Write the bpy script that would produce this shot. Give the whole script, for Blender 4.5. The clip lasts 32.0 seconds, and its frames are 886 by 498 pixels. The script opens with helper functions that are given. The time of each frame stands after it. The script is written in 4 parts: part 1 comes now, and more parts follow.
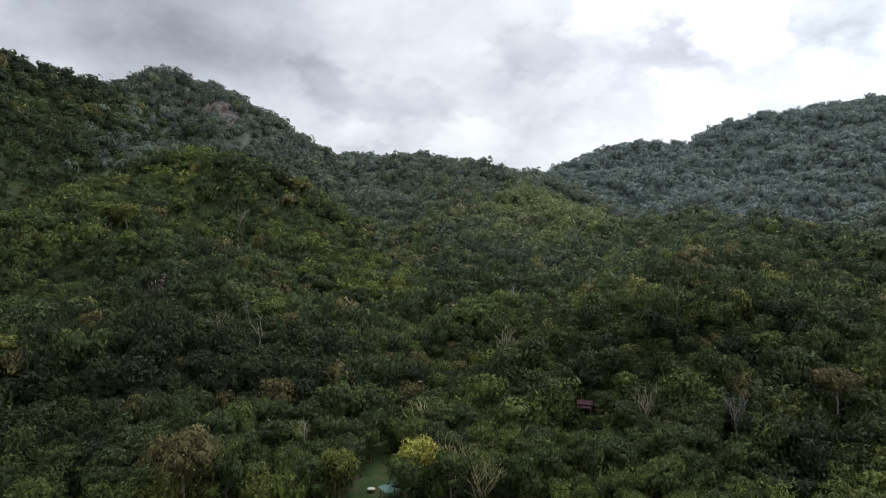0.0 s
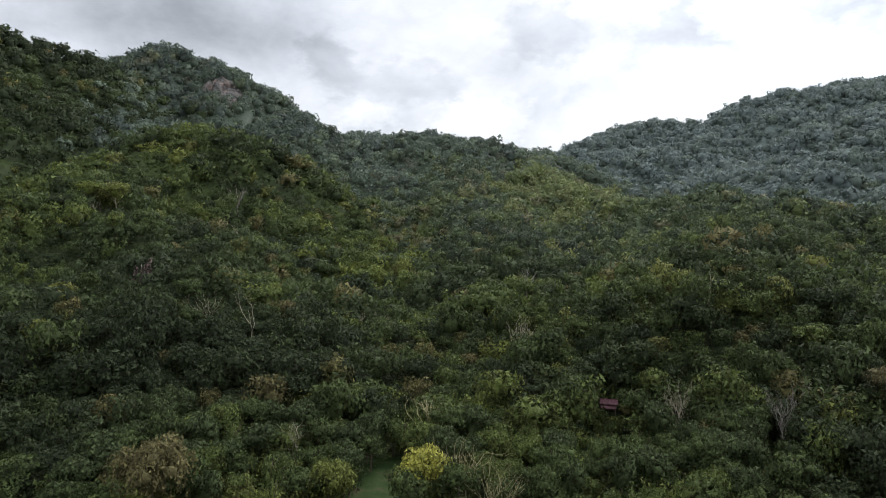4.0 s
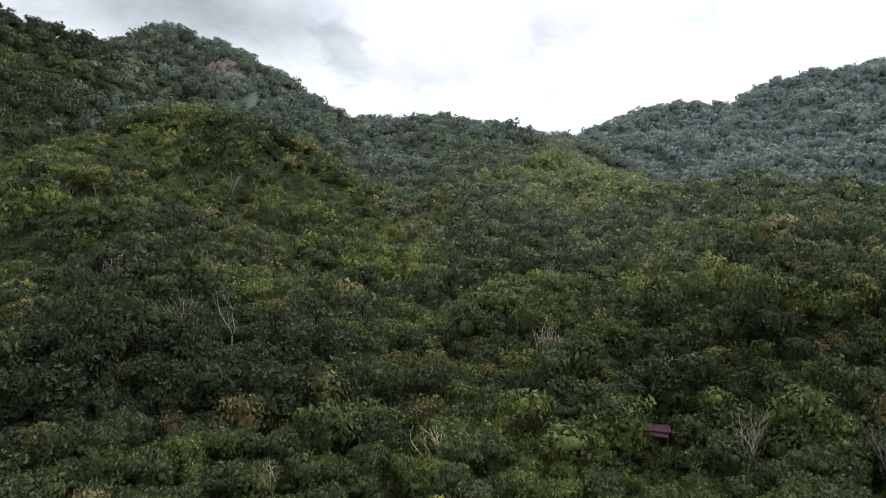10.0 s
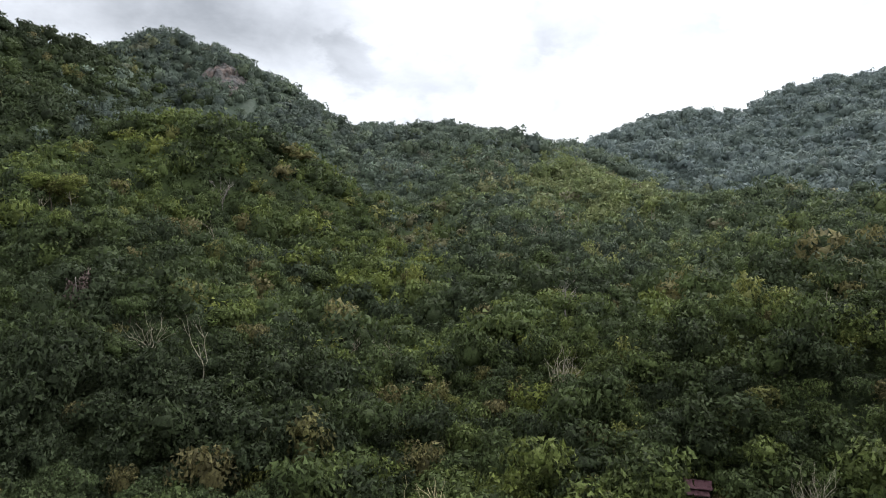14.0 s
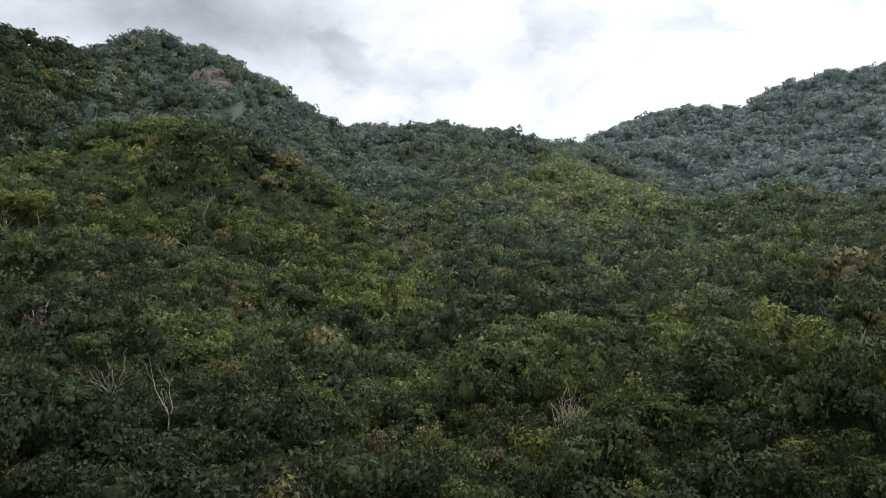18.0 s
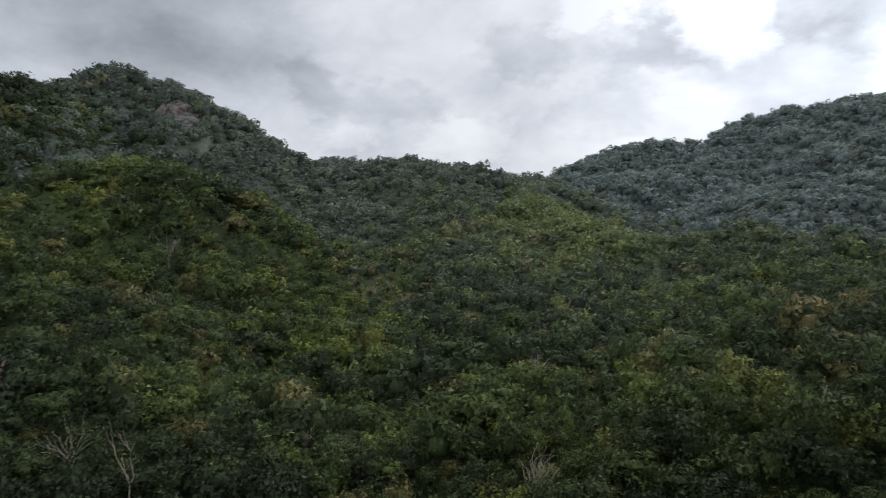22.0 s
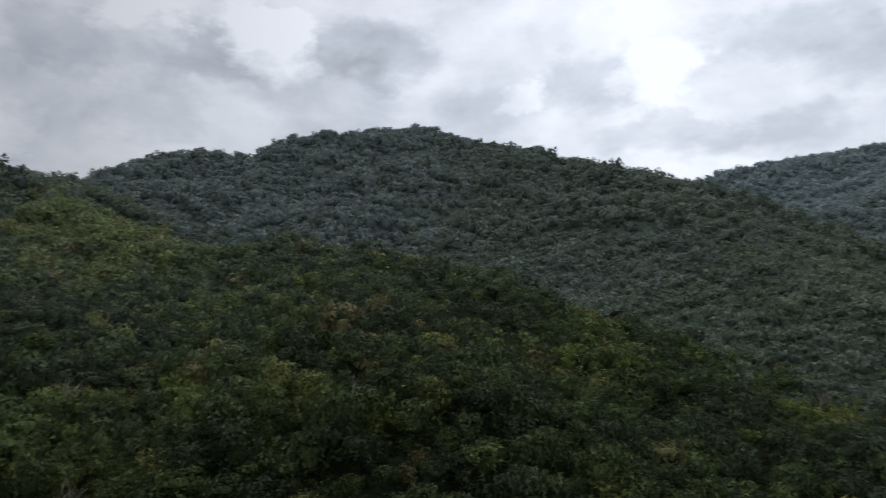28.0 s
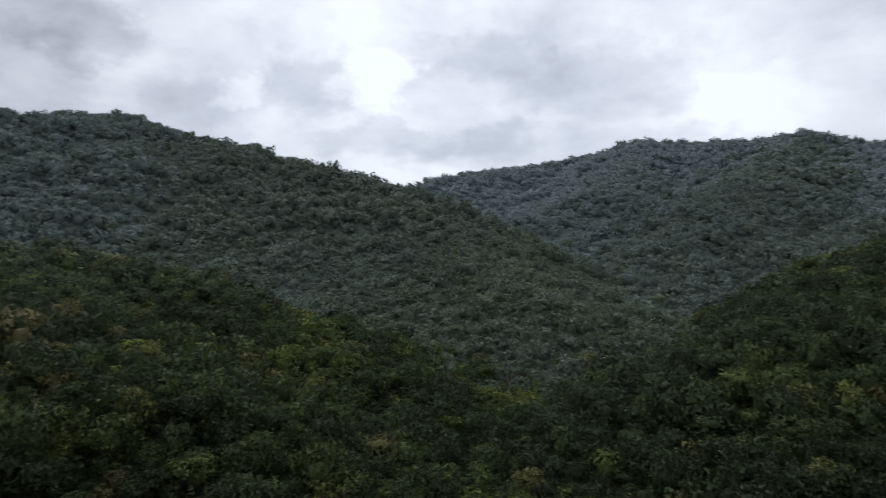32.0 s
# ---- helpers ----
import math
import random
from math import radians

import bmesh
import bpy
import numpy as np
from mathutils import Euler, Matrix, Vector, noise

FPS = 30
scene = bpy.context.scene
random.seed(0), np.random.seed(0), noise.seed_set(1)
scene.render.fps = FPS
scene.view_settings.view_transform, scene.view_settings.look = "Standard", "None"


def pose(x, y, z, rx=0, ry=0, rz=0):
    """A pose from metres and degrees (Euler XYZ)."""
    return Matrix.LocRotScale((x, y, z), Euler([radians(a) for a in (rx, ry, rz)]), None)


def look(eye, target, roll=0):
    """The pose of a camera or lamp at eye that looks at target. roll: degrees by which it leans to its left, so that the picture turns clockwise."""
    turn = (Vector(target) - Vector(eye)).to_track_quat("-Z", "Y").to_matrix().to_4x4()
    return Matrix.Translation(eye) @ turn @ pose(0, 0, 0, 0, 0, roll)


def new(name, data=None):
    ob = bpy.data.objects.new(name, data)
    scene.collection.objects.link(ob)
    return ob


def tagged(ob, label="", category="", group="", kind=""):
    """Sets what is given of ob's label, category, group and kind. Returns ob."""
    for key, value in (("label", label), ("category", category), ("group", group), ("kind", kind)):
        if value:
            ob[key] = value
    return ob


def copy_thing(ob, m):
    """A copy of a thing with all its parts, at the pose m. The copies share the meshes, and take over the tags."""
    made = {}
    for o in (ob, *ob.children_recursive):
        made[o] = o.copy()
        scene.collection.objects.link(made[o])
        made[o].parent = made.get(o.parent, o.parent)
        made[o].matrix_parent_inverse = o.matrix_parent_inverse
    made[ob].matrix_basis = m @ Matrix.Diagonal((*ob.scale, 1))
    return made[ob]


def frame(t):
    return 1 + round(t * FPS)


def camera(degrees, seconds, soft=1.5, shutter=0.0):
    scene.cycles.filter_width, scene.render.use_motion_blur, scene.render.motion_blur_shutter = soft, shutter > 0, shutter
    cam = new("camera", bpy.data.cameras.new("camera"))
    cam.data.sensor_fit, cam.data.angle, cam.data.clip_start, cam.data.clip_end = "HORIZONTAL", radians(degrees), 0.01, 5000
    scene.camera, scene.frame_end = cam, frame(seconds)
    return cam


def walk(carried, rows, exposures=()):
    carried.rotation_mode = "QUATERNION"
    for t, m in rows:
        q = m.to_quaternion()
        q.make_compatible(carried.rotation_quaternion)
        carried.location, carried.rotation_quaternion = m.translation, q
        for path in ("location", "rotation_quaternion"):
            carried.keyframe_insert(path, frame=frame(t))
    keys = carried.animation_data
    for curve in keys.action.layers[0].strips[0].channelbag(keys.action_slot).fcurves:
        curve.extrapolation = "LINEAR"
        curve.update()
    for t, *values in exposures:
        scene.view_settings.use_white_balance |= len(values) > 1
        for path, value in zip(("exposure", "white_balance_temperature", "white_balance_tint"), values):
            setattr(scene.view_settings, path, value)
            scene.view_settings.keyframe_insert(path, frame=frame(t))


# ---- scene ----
cam = camera(65.0, 32.0, soft=0.9, shutter=0.9)
PATH = [
    (0, (0.00, 0.00, 60.00), (0.003, 2.000, 59.999), 0.62),
    (1, (-0.10, 4.70, 59.90), (-0.101, 6.700, 59.891), 0.62),
    (2, (-0.10, 9.70, 60.00), (-0.106, 11.700, 59.971), 0.66),
    (3, (-0.20, 14.90, 60.20), (-0.211, 16.899, 60.154), 0.67),
    (3.5, (-0.20, 17.60, 60.20), (-0.215, 19.599, 60.150), 0.69),
    (5.5, (-0.20, 28.50, 60.80), (-0.229, 30.499, 60.736), 0.55),
    (6, (-0.20, 31.20, 60.90), (-0.232, 33.199, 60.835), 0.53),
    (7, (-0.20, 36.60, 60.90), (-0.240, 38.598, 60.828), 0.43),
    (8, (-0.20, 42.10, 60.70), (-0.249, 44.097, 60.610), 0.44),
    (9, (-0.30, 47.60, 60.50), (-0.354, 49.597, 60.408), 0.56),
    (10, (-0.30, 53.10, 60.40), (-0.360, 55.097, 60.310), 0.59),
    (11, (-0.30, 58.60, 60.40), (-0.364, 60.597, 60.315), 0.67),
    (12, (-0.40, 64.10, 60.40), (-0.469, 66.097, 60.323), 0.77),
    (13, (-0.30, 69.70, 61.20), (-0.372, 71.698, 61.133), 0.81),
    (13.5, (-0.30, 72.40, 61.70), (-0.373, 74.398, 61.635), 0.76),
    (15.5, (-0.10, 83.40, 64.40), (-0.173, 85.397, 64.323), 0.49),
    (16, (0.00, 86.10, 65.30), (-0.074, 88.097, 65.222), 0.39),
    (17, (0.20, 90.00, 67.10), (0.126, 91.997, 67.023), 0.19),
    (18, (0.30, 91.40, 68.90), (0.236, 93.398, 68.824), 0.03),
    (19, (0.40, 91.60, 70.90), (0.350, 93.599, 70.848), -0.05),
    (20, (0.40, 91.60, 72.90), (0.356, 93.599, 72.868), -0.18),
    (21, (0.40, 91.60, 74.80), (0.360, 93.600, 74.790), -0.19),
    (21.5, (0.40, 91.60, 75.30), (0.366, 93.600, 75.295), -0.20),
    (22, (0.40, 91.60, 75.40), (0.425, 93.600, 75.403), -0.26),
    (22.5, (0.50, 91.60, 75.30), (0.596, 93.598, 75.312), -0.41),
    (23, (0.50, 91.50, 75.40), (0.702, 93.490, 75.418), -0.48),
    (23.5, (0.50, 91.50, 75.40), (0.845, 93.470, 75.424), -0.48),
    (24, (0.50, 91.50, 75.40), (0.994, 93.438, 75.426), -0.41),
    (24.5, (0.50, 91.50, 75.40), (1.086, 93.412, 75.428), -0.39),
    (26.5, (0.50, 91.50, 75.40), (1.430, 93.270, 75.431), -0.09),
    (27, (0.50, 91.50, 75.40), (1.521, 93.220, 75.429), -0.05),
    (28, (0.50, 91.50, 75.40), (1.694, 93.104, 75.431), 0.01),
    (29, (0.50, 91.50, 75.40), (1.850, 92.976, 75.432), 0.01),
    (30, (0.50, 91.50, 75.40), (1.992, 92.831, 75.433), 0.07),
    (31, (0.50, 91.50, 75.40), (2.118, 92.675, 75.434), 0.13),
    (32, (0.50, 91.50, 75.40), (2.225, 92.511, 75.434), 0.18),
]
walk(cam, [(t, look(eye, target, roll)) for t, eye, target, roll in PATH],
     exposures=[(0, -0.15, 6250, 10), (3, 0.0, 6250, 10), (7, 0.24, 6300, 10), (13, 0.31, 6300, 10), (18, 0.16, 6250, 10), (21.5, -0.28, 6200, 10), (24, -0.60, 6150, 10), (28, -0.95, 6050, 10), (32, -1.0, 6000, 10)])

# ---- sky and sun: bright overcast, broken cloud, light from ahead and to the right ----
SUN_AZ, SUN_EL = 26.0, 50.0          # degrees to the right of +y, above the horizon

# clouds: azimuth, elevation, half width and half height in degrees, how much denser or thinner than the deck
PUFFS = [(-23, 17, 13, 4.0, 0.05), (-9.5, 13.0, 2.6, 2.0, 0.09), (7.5, 15.6, 3.8, 2.0, 0.075), (17, 15.6, 5.5, 2.4, 0.14), (27, 13.2, 5.5, 3.2, 0.09), (-3, 11.6, 4.0, 1.6, 0.06),
         (13.5, 11.2, 3.6, 2.2, 0.07), (31, 16.8, 5.0, 2.6, 0.12), (41, 12.0, 5.0, 2.2, 0.10), (49.5, 14.3, 4.0, 2.6, 0.12), (55, 9.6, 5.0, 1.6, 0.13), (62, 16.3, 4.5, 2.2, 0.11),
         (73, 14.0, 7.5, 3.2, 0.14), (72, 9.0, 13, 1.6, 0.11), (30, 9.5, 7, 1.5, 0.06), (2.6, 9.2, 3.0, 1.6, -0.08), (-7, 9.2, 2.4, 1.0, -0.06), (13, 18, 2.6, 3.5, -0.10),
         (24, 16.8, 3.4, 2.4, -0.14), (44, 13.2, 2.2, 1.4, -0.12), (54, 14.2, 2.6, 2.2, -0.13), (21, 18.5, 3.0, 1.2, -0.08), (84, 12.0, 4.0, 2.0, -0.07)]


def sky_world():
    w = bpy.data.worlds.new("overcast_sky")
    scene.world = w
    w.use_nodes = True
    nt = w.node_tree
    n, l = nt.nodes, nt.links
    n.clear()
    out, bg = n.new("ShaderNodeOutputWorld"), n.new("ShaderNodeBackground")
    l.new(bg.outputs[0], out.inputs[0])
    sky = n.new("ShaderNodeTexSky")
    sky.sky_type, sky.sun_disc = "NISHITA", False
    sky.sun_elevation, sky.sun_rotation = radians(SUN_EL), radians(SUN_AZ)
    gain = n.new("ShaderNodeVectorMath")
    gain.operation = "SCALE"
    gain.inputs[3].default_value = 0.09
    l.new(sky.outputs[0], gain.inputs[0])
    co = n.new("ShaderNodeTexCoord")
    sep = n.new("ShaderNodeSeparateXYZ")
    l.new(co.outputs["Generated"], sep.inputs[0])

    def maths(op, a, b, clamp=False):
        m = n.new("ShaderNodeMath")
        m.operation, m.use_clamp = op, clamp
        for k, v in enumerate((a, b)):
            if isinstance(v, (int, float)):
                m.inputs[k].default_value = v
            else:
                l.new(v, m.inputs[k])
        return m.outputs[0]

    flat = n.new("ShaderNodeCombineXYZ")
    l.new(sep.outputs[0], flat.inputs[0])
    l.new(sep.outputs[1], flat.inputs[1])
    l.new(maths("MULTIPLY", sep.outputs[2], 1.7), flat.inputs[2])

    def cloud(scale, detail, shift):
        t = n.new("ShaderNodeTexNoise")
        t.inputs["Scale"].default_value, t.inputs["Detail"].default_value = scale, detail
        t.inputs["Roughness"].default_value, t.inputs["Distortion"].default_value = 0.58, 0.25
        add = n.new("ShaderNodeVectorMath")
        add.operation = "ADD"
        add.inputs[1].default_value = shift
        l.new(flat.outputs[0], add.inputs[0])
        l.new(add.outputs[0], t.inputs["Vector"])
        return t.outputs[0]

    def spot(az, el, wide):
        # 1 towards a direction, falling to 0 at an angle of about `wide` degrees
        d = n.new("ShaderNodeVectorMath")
        d.operation = "DOT_PRODUCT"
        a, e = radians(az), radians(el)
        d.inputs[1].default_value = (math.sin(a) * math.cos(e), math.cos(a) * math.cos(e), math.sin(e))
        l.new(co.outputs["Generated"], d.inputs[0])
        r = n.new("ShaderNodeMapRange")
        r.interpolation_type = "SMOOTHSTEP"
        r.inputs[1].default_value, r.inputs[2].default_value = math.cos(radians(wide)), 1.0
        l.new(d.outputs["Value"], r.inputs[0])
        return r.outputs[0]

    # the cloud deck: broad grey masses, and lower puffs with ragged edges
    ragged = n.new("ShaderNodeVectorMath")
    ragged.operation = "MULTIPLY_ADD"
    fray = n.new("ShaderNodeTexNoise")
    fray.inputs["Scale"].default_value, fray.inputs["Detail"].default_value, fray.inputs["Roughness"].default_value = 11.0, 6, 0.6
    l.new(flat.outputs[0], fray.inputs["Vector"])
    shift = n.new("ShaderNodeVectorMath")
    shift.operation = "SUBTRACT"
    shift.inputs[1].default_value = (0.5, 0.5, 0.5)
    l.new(fray.outputs["Color"], shift.inputs[0])
    l.new(shift.outputs[0], ragged.inputs[0])
    ragged.inputs[1].default_value = (0.17, 0.17, 0.11)
    l.new(co.outputs["Generated"], ragged.inputs[2])

    def puff(az, el, wide, high):
        """1 in the middle of a cloud that is `wide` by `high` degrees from middle to rim."""
        a, e = radians(az), radians(el)
        way = Vector((math.sin(a) * math.cos(e), math.cos(a) * math.cos(e), math.sin(e)))
        side = Vector((math.cos(a), -math.sin(a), 0))
        total = None
        for axis, reach in ((side, wide), (side.cross(way), high), (way, 40)):
            d = n.new("ShaderNodeVectorMath")
            d.operation = "DOT_PRODUCT"
            d.inputs[1].default_value = axis / math.sin(radians(reach))
            l.new(ragged.outputs[0], d.inputs[0])
            v = maths("SUBTRACT", d.outputs["Value"], way.dot(axis) / math.sin(radians(reach)))
            v = maths("MULTIPLY", v, v)
            total = v if total is None else maths("ADD", total, v)
        r = n.new("ShaderNodeMapRange")
        r.interpolation_type = "SMOOTHSTEP"
        r.inputs[1].default_value, r.inputs[2].default_value = 1.25, 0.15
        l.new(total, r.inputs[0])
        return r.outputs[0]

    dense = maths("ADD", maths("MULTIPLY", cloud(3.4, 6, (3.1, 1.7, 0.4)), 0.45), maths("MULTIPLY", cloud(10.0, 6, (8.2, 4.4, 2.0)), 0.20))
    dense = maths("ADD", dense, 0.15)
    for az, el, wide, much in ((8, 12, 16, -0.04), (22, 20, 14, -0.06), (50, 24, 20, -0.07), (80, 22, 22, -0.04), (-24, 20, 18, 0.08), (-40, 30, 30, 0.05)):
        dense = maths("ADD", dense, maths("MULTIPLY", spot(az, el, wide), much))
    for az, el, wide, high, much in PUFFS:
        dense = maths("ADD", dense, maths("MULTIPLY", puff(az, el, wide * 1.2, high * 1.2), much * (1.1 if az < 38 else 0.75)))
    ramp = n.new("ShaderNodeValToRGB")
    e = ramp.color_ramp.elements
    e[0].position, e[0].color = 0.36, (1.15, 1.15, 1.16, 1)
    e[1].position, e[1].color = 0.72, (0.38, 0.395, 0.42, 1)
    mid = e.new(0.54)
    mid.color = (0.74, 0.76, 0.80, 1)
    l.new(dense, ramp.inputs[0])
    mix = n.new("ShaderNodeMix")
    mix.data_type = "RGBA"
    mix.inputs[0].default_value = 0.92
    l.new(gain.outputs[0], mix.inputs[6])
    l.new(ramp.outputs[0], mix.inputs[7])
    # an overcast sky is brighter overhead than near the horizon
    high = n.new("ShaderNodeMapRange")
    high.interpolation_type = "SMOOTHSTEP"
    high.inputs[1].default_value, high.inputs[2].default_value, high.inputs[3].default_value, high.inputs[4].default_value = 0.36, 0.85, 1.0, 1.9
    l.new(sep.outputs[2], high.inputs[0])
    lift = n.new("ShaderNodeVectorMath")
    lift.operation = "SCALE"
    l.new(mix.outputs[2], lift.inputs[0])
    l.new(high.outputs[0], lift.inputs[3])
    # the sky is brightened to the right to offset the lower exposure there
    side = n.new("ShaderNodeVectorMath")
    side.operation = "SCALE"
    l.new(lift.outputs[0], side.inputs[0])
    l.new(maths("ADD", 1.0, maths("MULTIPLY", spot(68, 14, 62), 0.82)), side.inputs[3])
    l.new(side.outputs[0], bg.inputs[0])
    bg.inputs[1].default_value = 1.0
    return w


sky_world()
sun = new("sun", bpy.data.lights.new("sun", "SUN"))
sun.data.energy, sun.data.angle, sun.data.color = 2.2, radians(18), (1.0, 0.96, 0.9)
sun.matrix_world = look((0, 0, 0), (-math.sin(radians(SUN_AZ)) * math.cos(radians(SUN_EL)), -math.cos(radians(SUN_AZ)) * math.cos(radians(SUN_EL)), -math.sin(radians(SUN_EL))))


# ---- materials ----
def material(name, rough=0.8, spec=0.25):
    m = bpy.data.materials.new(name)
    m.use_nodes = True
    b = m.node_tree.nodes["Principled BSDF"]
    b.inputs["Roughness"].default_value = rough
    b.inputs["Specular IOR Level"].default_value = spec
    return m, m.node_tree.nodes, m.node_tree.links, b


def ramp_node(n, stops):
    r = n.new("ShaderNodeValToRGB")
    e = r.color_ramp.elements
    while len(e) < len(stops):
        e.new(0.5)
    for k, (p, c) in enumerate(stops):
        e[k].position, e[k].color = p, (*c, 1)
    return r


def noise_node(n, l, scale, detail=4, where="Object", rough=0.55):
    co = n.new("ShaderNodeTexCoord")
    t = n.new("ShaderNodeTexNoise")
    t.inputs["Scale"].default_value, t.inputs["Detail"].default_value, t.inputs["Roughness"].default_value = scale, detail, rough
    l.new(co.outputs[where], t.inputs["Vector"])
    return t.outputs[0]


def scaled(n, l, colour, low, high, factor):
    """colour times a value that runs from low to high with factor."""
    r = n.new("ShaderNodeMapRange")
    r.inputs[1].default_value, r.inputs[2].default_value, r.inputs[3].default_value, r.inputs[4].default_value = 0.25, 0.75, low, high
    l.new(factor, r.inputs[0])
    s = n.new("ShaderNodeVectorMath")
    s.operation = "SCALE"
    l.new(colour, s.inputs[0])
    l.new(r.outputs[0], s.inputs[3])
    return s.outputs[0]


def bumped(n, l, b, height, strength, distance):
    u = n.new("ShaderNodeBump")
    u.inputs["Strength"].default_value, u.inputs["Distance"].default_value = strength, distance
    l.new(height, u.inputs["Height"])
    l.new(u.outputs[0], b.inputs["Normal"])


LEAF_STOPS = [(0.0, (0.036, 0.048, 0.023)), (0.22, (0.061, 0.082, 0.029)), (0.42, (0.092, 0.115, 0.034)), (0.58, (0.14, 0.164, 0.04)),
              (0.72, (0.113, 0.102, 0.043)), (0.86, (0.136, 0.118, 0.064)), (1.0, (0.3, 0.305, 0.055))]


def leaf_material(name, grain, clump, relief, vary):
    """Foliage: the tree's own tone picks its colour, "blue" how far it is paled towards the grey-blue of distant haze;
    each bough, spray and leaf varies."""
    m, n, l, b = material(name, 0.75, 0.12)
    at, bl = n.new("ShaderNodeAttribute"), n.new("ShaderNodeAttribute")
    at.attribute_name, bl.attribute_name = "tone", "blue"
    r = ramp_node(n, LEAF_STOPS)
    l.new(at.outputs["Fac"], r.inputs[0])
    x = n.new("ShaderNodeMix")
    x.data_type = "RGBA"
    # pale grey-blue of the haze, mixed into the leaf colour
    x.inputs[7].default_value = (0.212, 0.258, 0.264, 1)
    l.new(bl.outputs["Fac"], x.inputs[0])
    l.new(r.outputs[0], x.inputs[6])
    geo, info = n.new("ShaderNodeNewGeometry"), n.new("ShaderNodeObjectInfo")
    fine = noise_node(n, l, grain, 4, rough=0.65)
    bough = noise_node(n, l, clump, 2)
    c = scaled(n, l, x.outputs[2], 1 - 0.42 * vary, 1 + 0.46 * vary, geo.outputs["Random Per Island"])
    c = scaled(n, l, c, 1 - 0.4 * vary, 1 + 0.4 * vary, fine)
    c = scaled(n, l, c, 0.78, 1.24, bough)
    c = scaled(n, l, c, 0.90, 1.10, info.outputs["Random"])
    l.new(c, b.inputs["Base Color"])
    h = n.new("ShaderNodeMath")
    h.operation = "MULTIPLY_ADD"
    l.new(bough, h.inputs[0])
    h.inputs[1].default_value = 2.0
    l.new(fine, h.inputs[2])
    bumped(n, l, b, h.outputs[0], 0.7, relief)
    # light passes through leaves
    tr, mx = n.new("ShaderNodeBsdfTranslucent"), n.new("ShaderNodeMixShader")
    l.new(c, tr.inputs["Color"])
    mx.inputs[0].default_value = 0.36
    l.new(b.outputs[0], mx.inputs[1])
    l.new(tr.outputs[0], mx.inputs[2])
    l.new(mx.outputs[0], n["Material Output"].inputs["Surface"])
    return m


LEAF = leaf_material("foliage", 2.6, 0.55, 0.3, 1.0)
SLOPE_LEAF = leaf_material("slope_foliage", 1.6, 0.4, 0.3, 0.6)
# the hills' foliage varies least, flattened as haze would do
HILL_LEAF = leaf_material("hazy_hill_foliage", 0.9, 0.22, 0.3, 0.18)


def ground_material():
    m, n, l, b = material("forest_floor", 0.95, 0.1)
    r = ramp_node(n, [(0.35, (0.034, 0.046, 0.022)), (0.55, (0.054, 0.070, 0.030)), (0.72, (0.075, 0.078, 0.038))])
    l.new(noise_node(n, l, 0.05, 8), r.inputs[0])
    c = scaled(n, l, r.outputs[0], 0.5, 1.5, noise_node(n, l, 0.9, 7, rough=0.7))
    l.new(c, b.inputs["Base Color"])
    bumped(n, l, b, noise_node(n, l, 0.6, 7, rough=0.7), 1.0, 2.5)
    return m


GROUND = ground_material()

# ---- the land: a valley between ridges ----
RNG = np.random.default_rng(7)


def lattice_noise(x, y, size, seed):
    """Smooth noise of about -1 to 1 with features `size` metres across."""
    table = np.random.default_rng(seed).uniform(-1, 1, (256, 256))
    u, v = np.asarray(x) / size, np.asarray(y) / size
    i, j = np.floor(u).astype(int), np.floor(v).astype(int)
    a, b = u - i, v - j
    a, b = a * a * (3 - 2 * a), b * b * (3 - 2 * b)
    g = lambda p, q: table[p % 256, q % 256]
    return (g(i, j) * (1 - a) + g(i + 1, j) * a) * (1 - b) + (g(i, j + 1) * (1 - a) + g(i + 1, j + 1) * a) * b


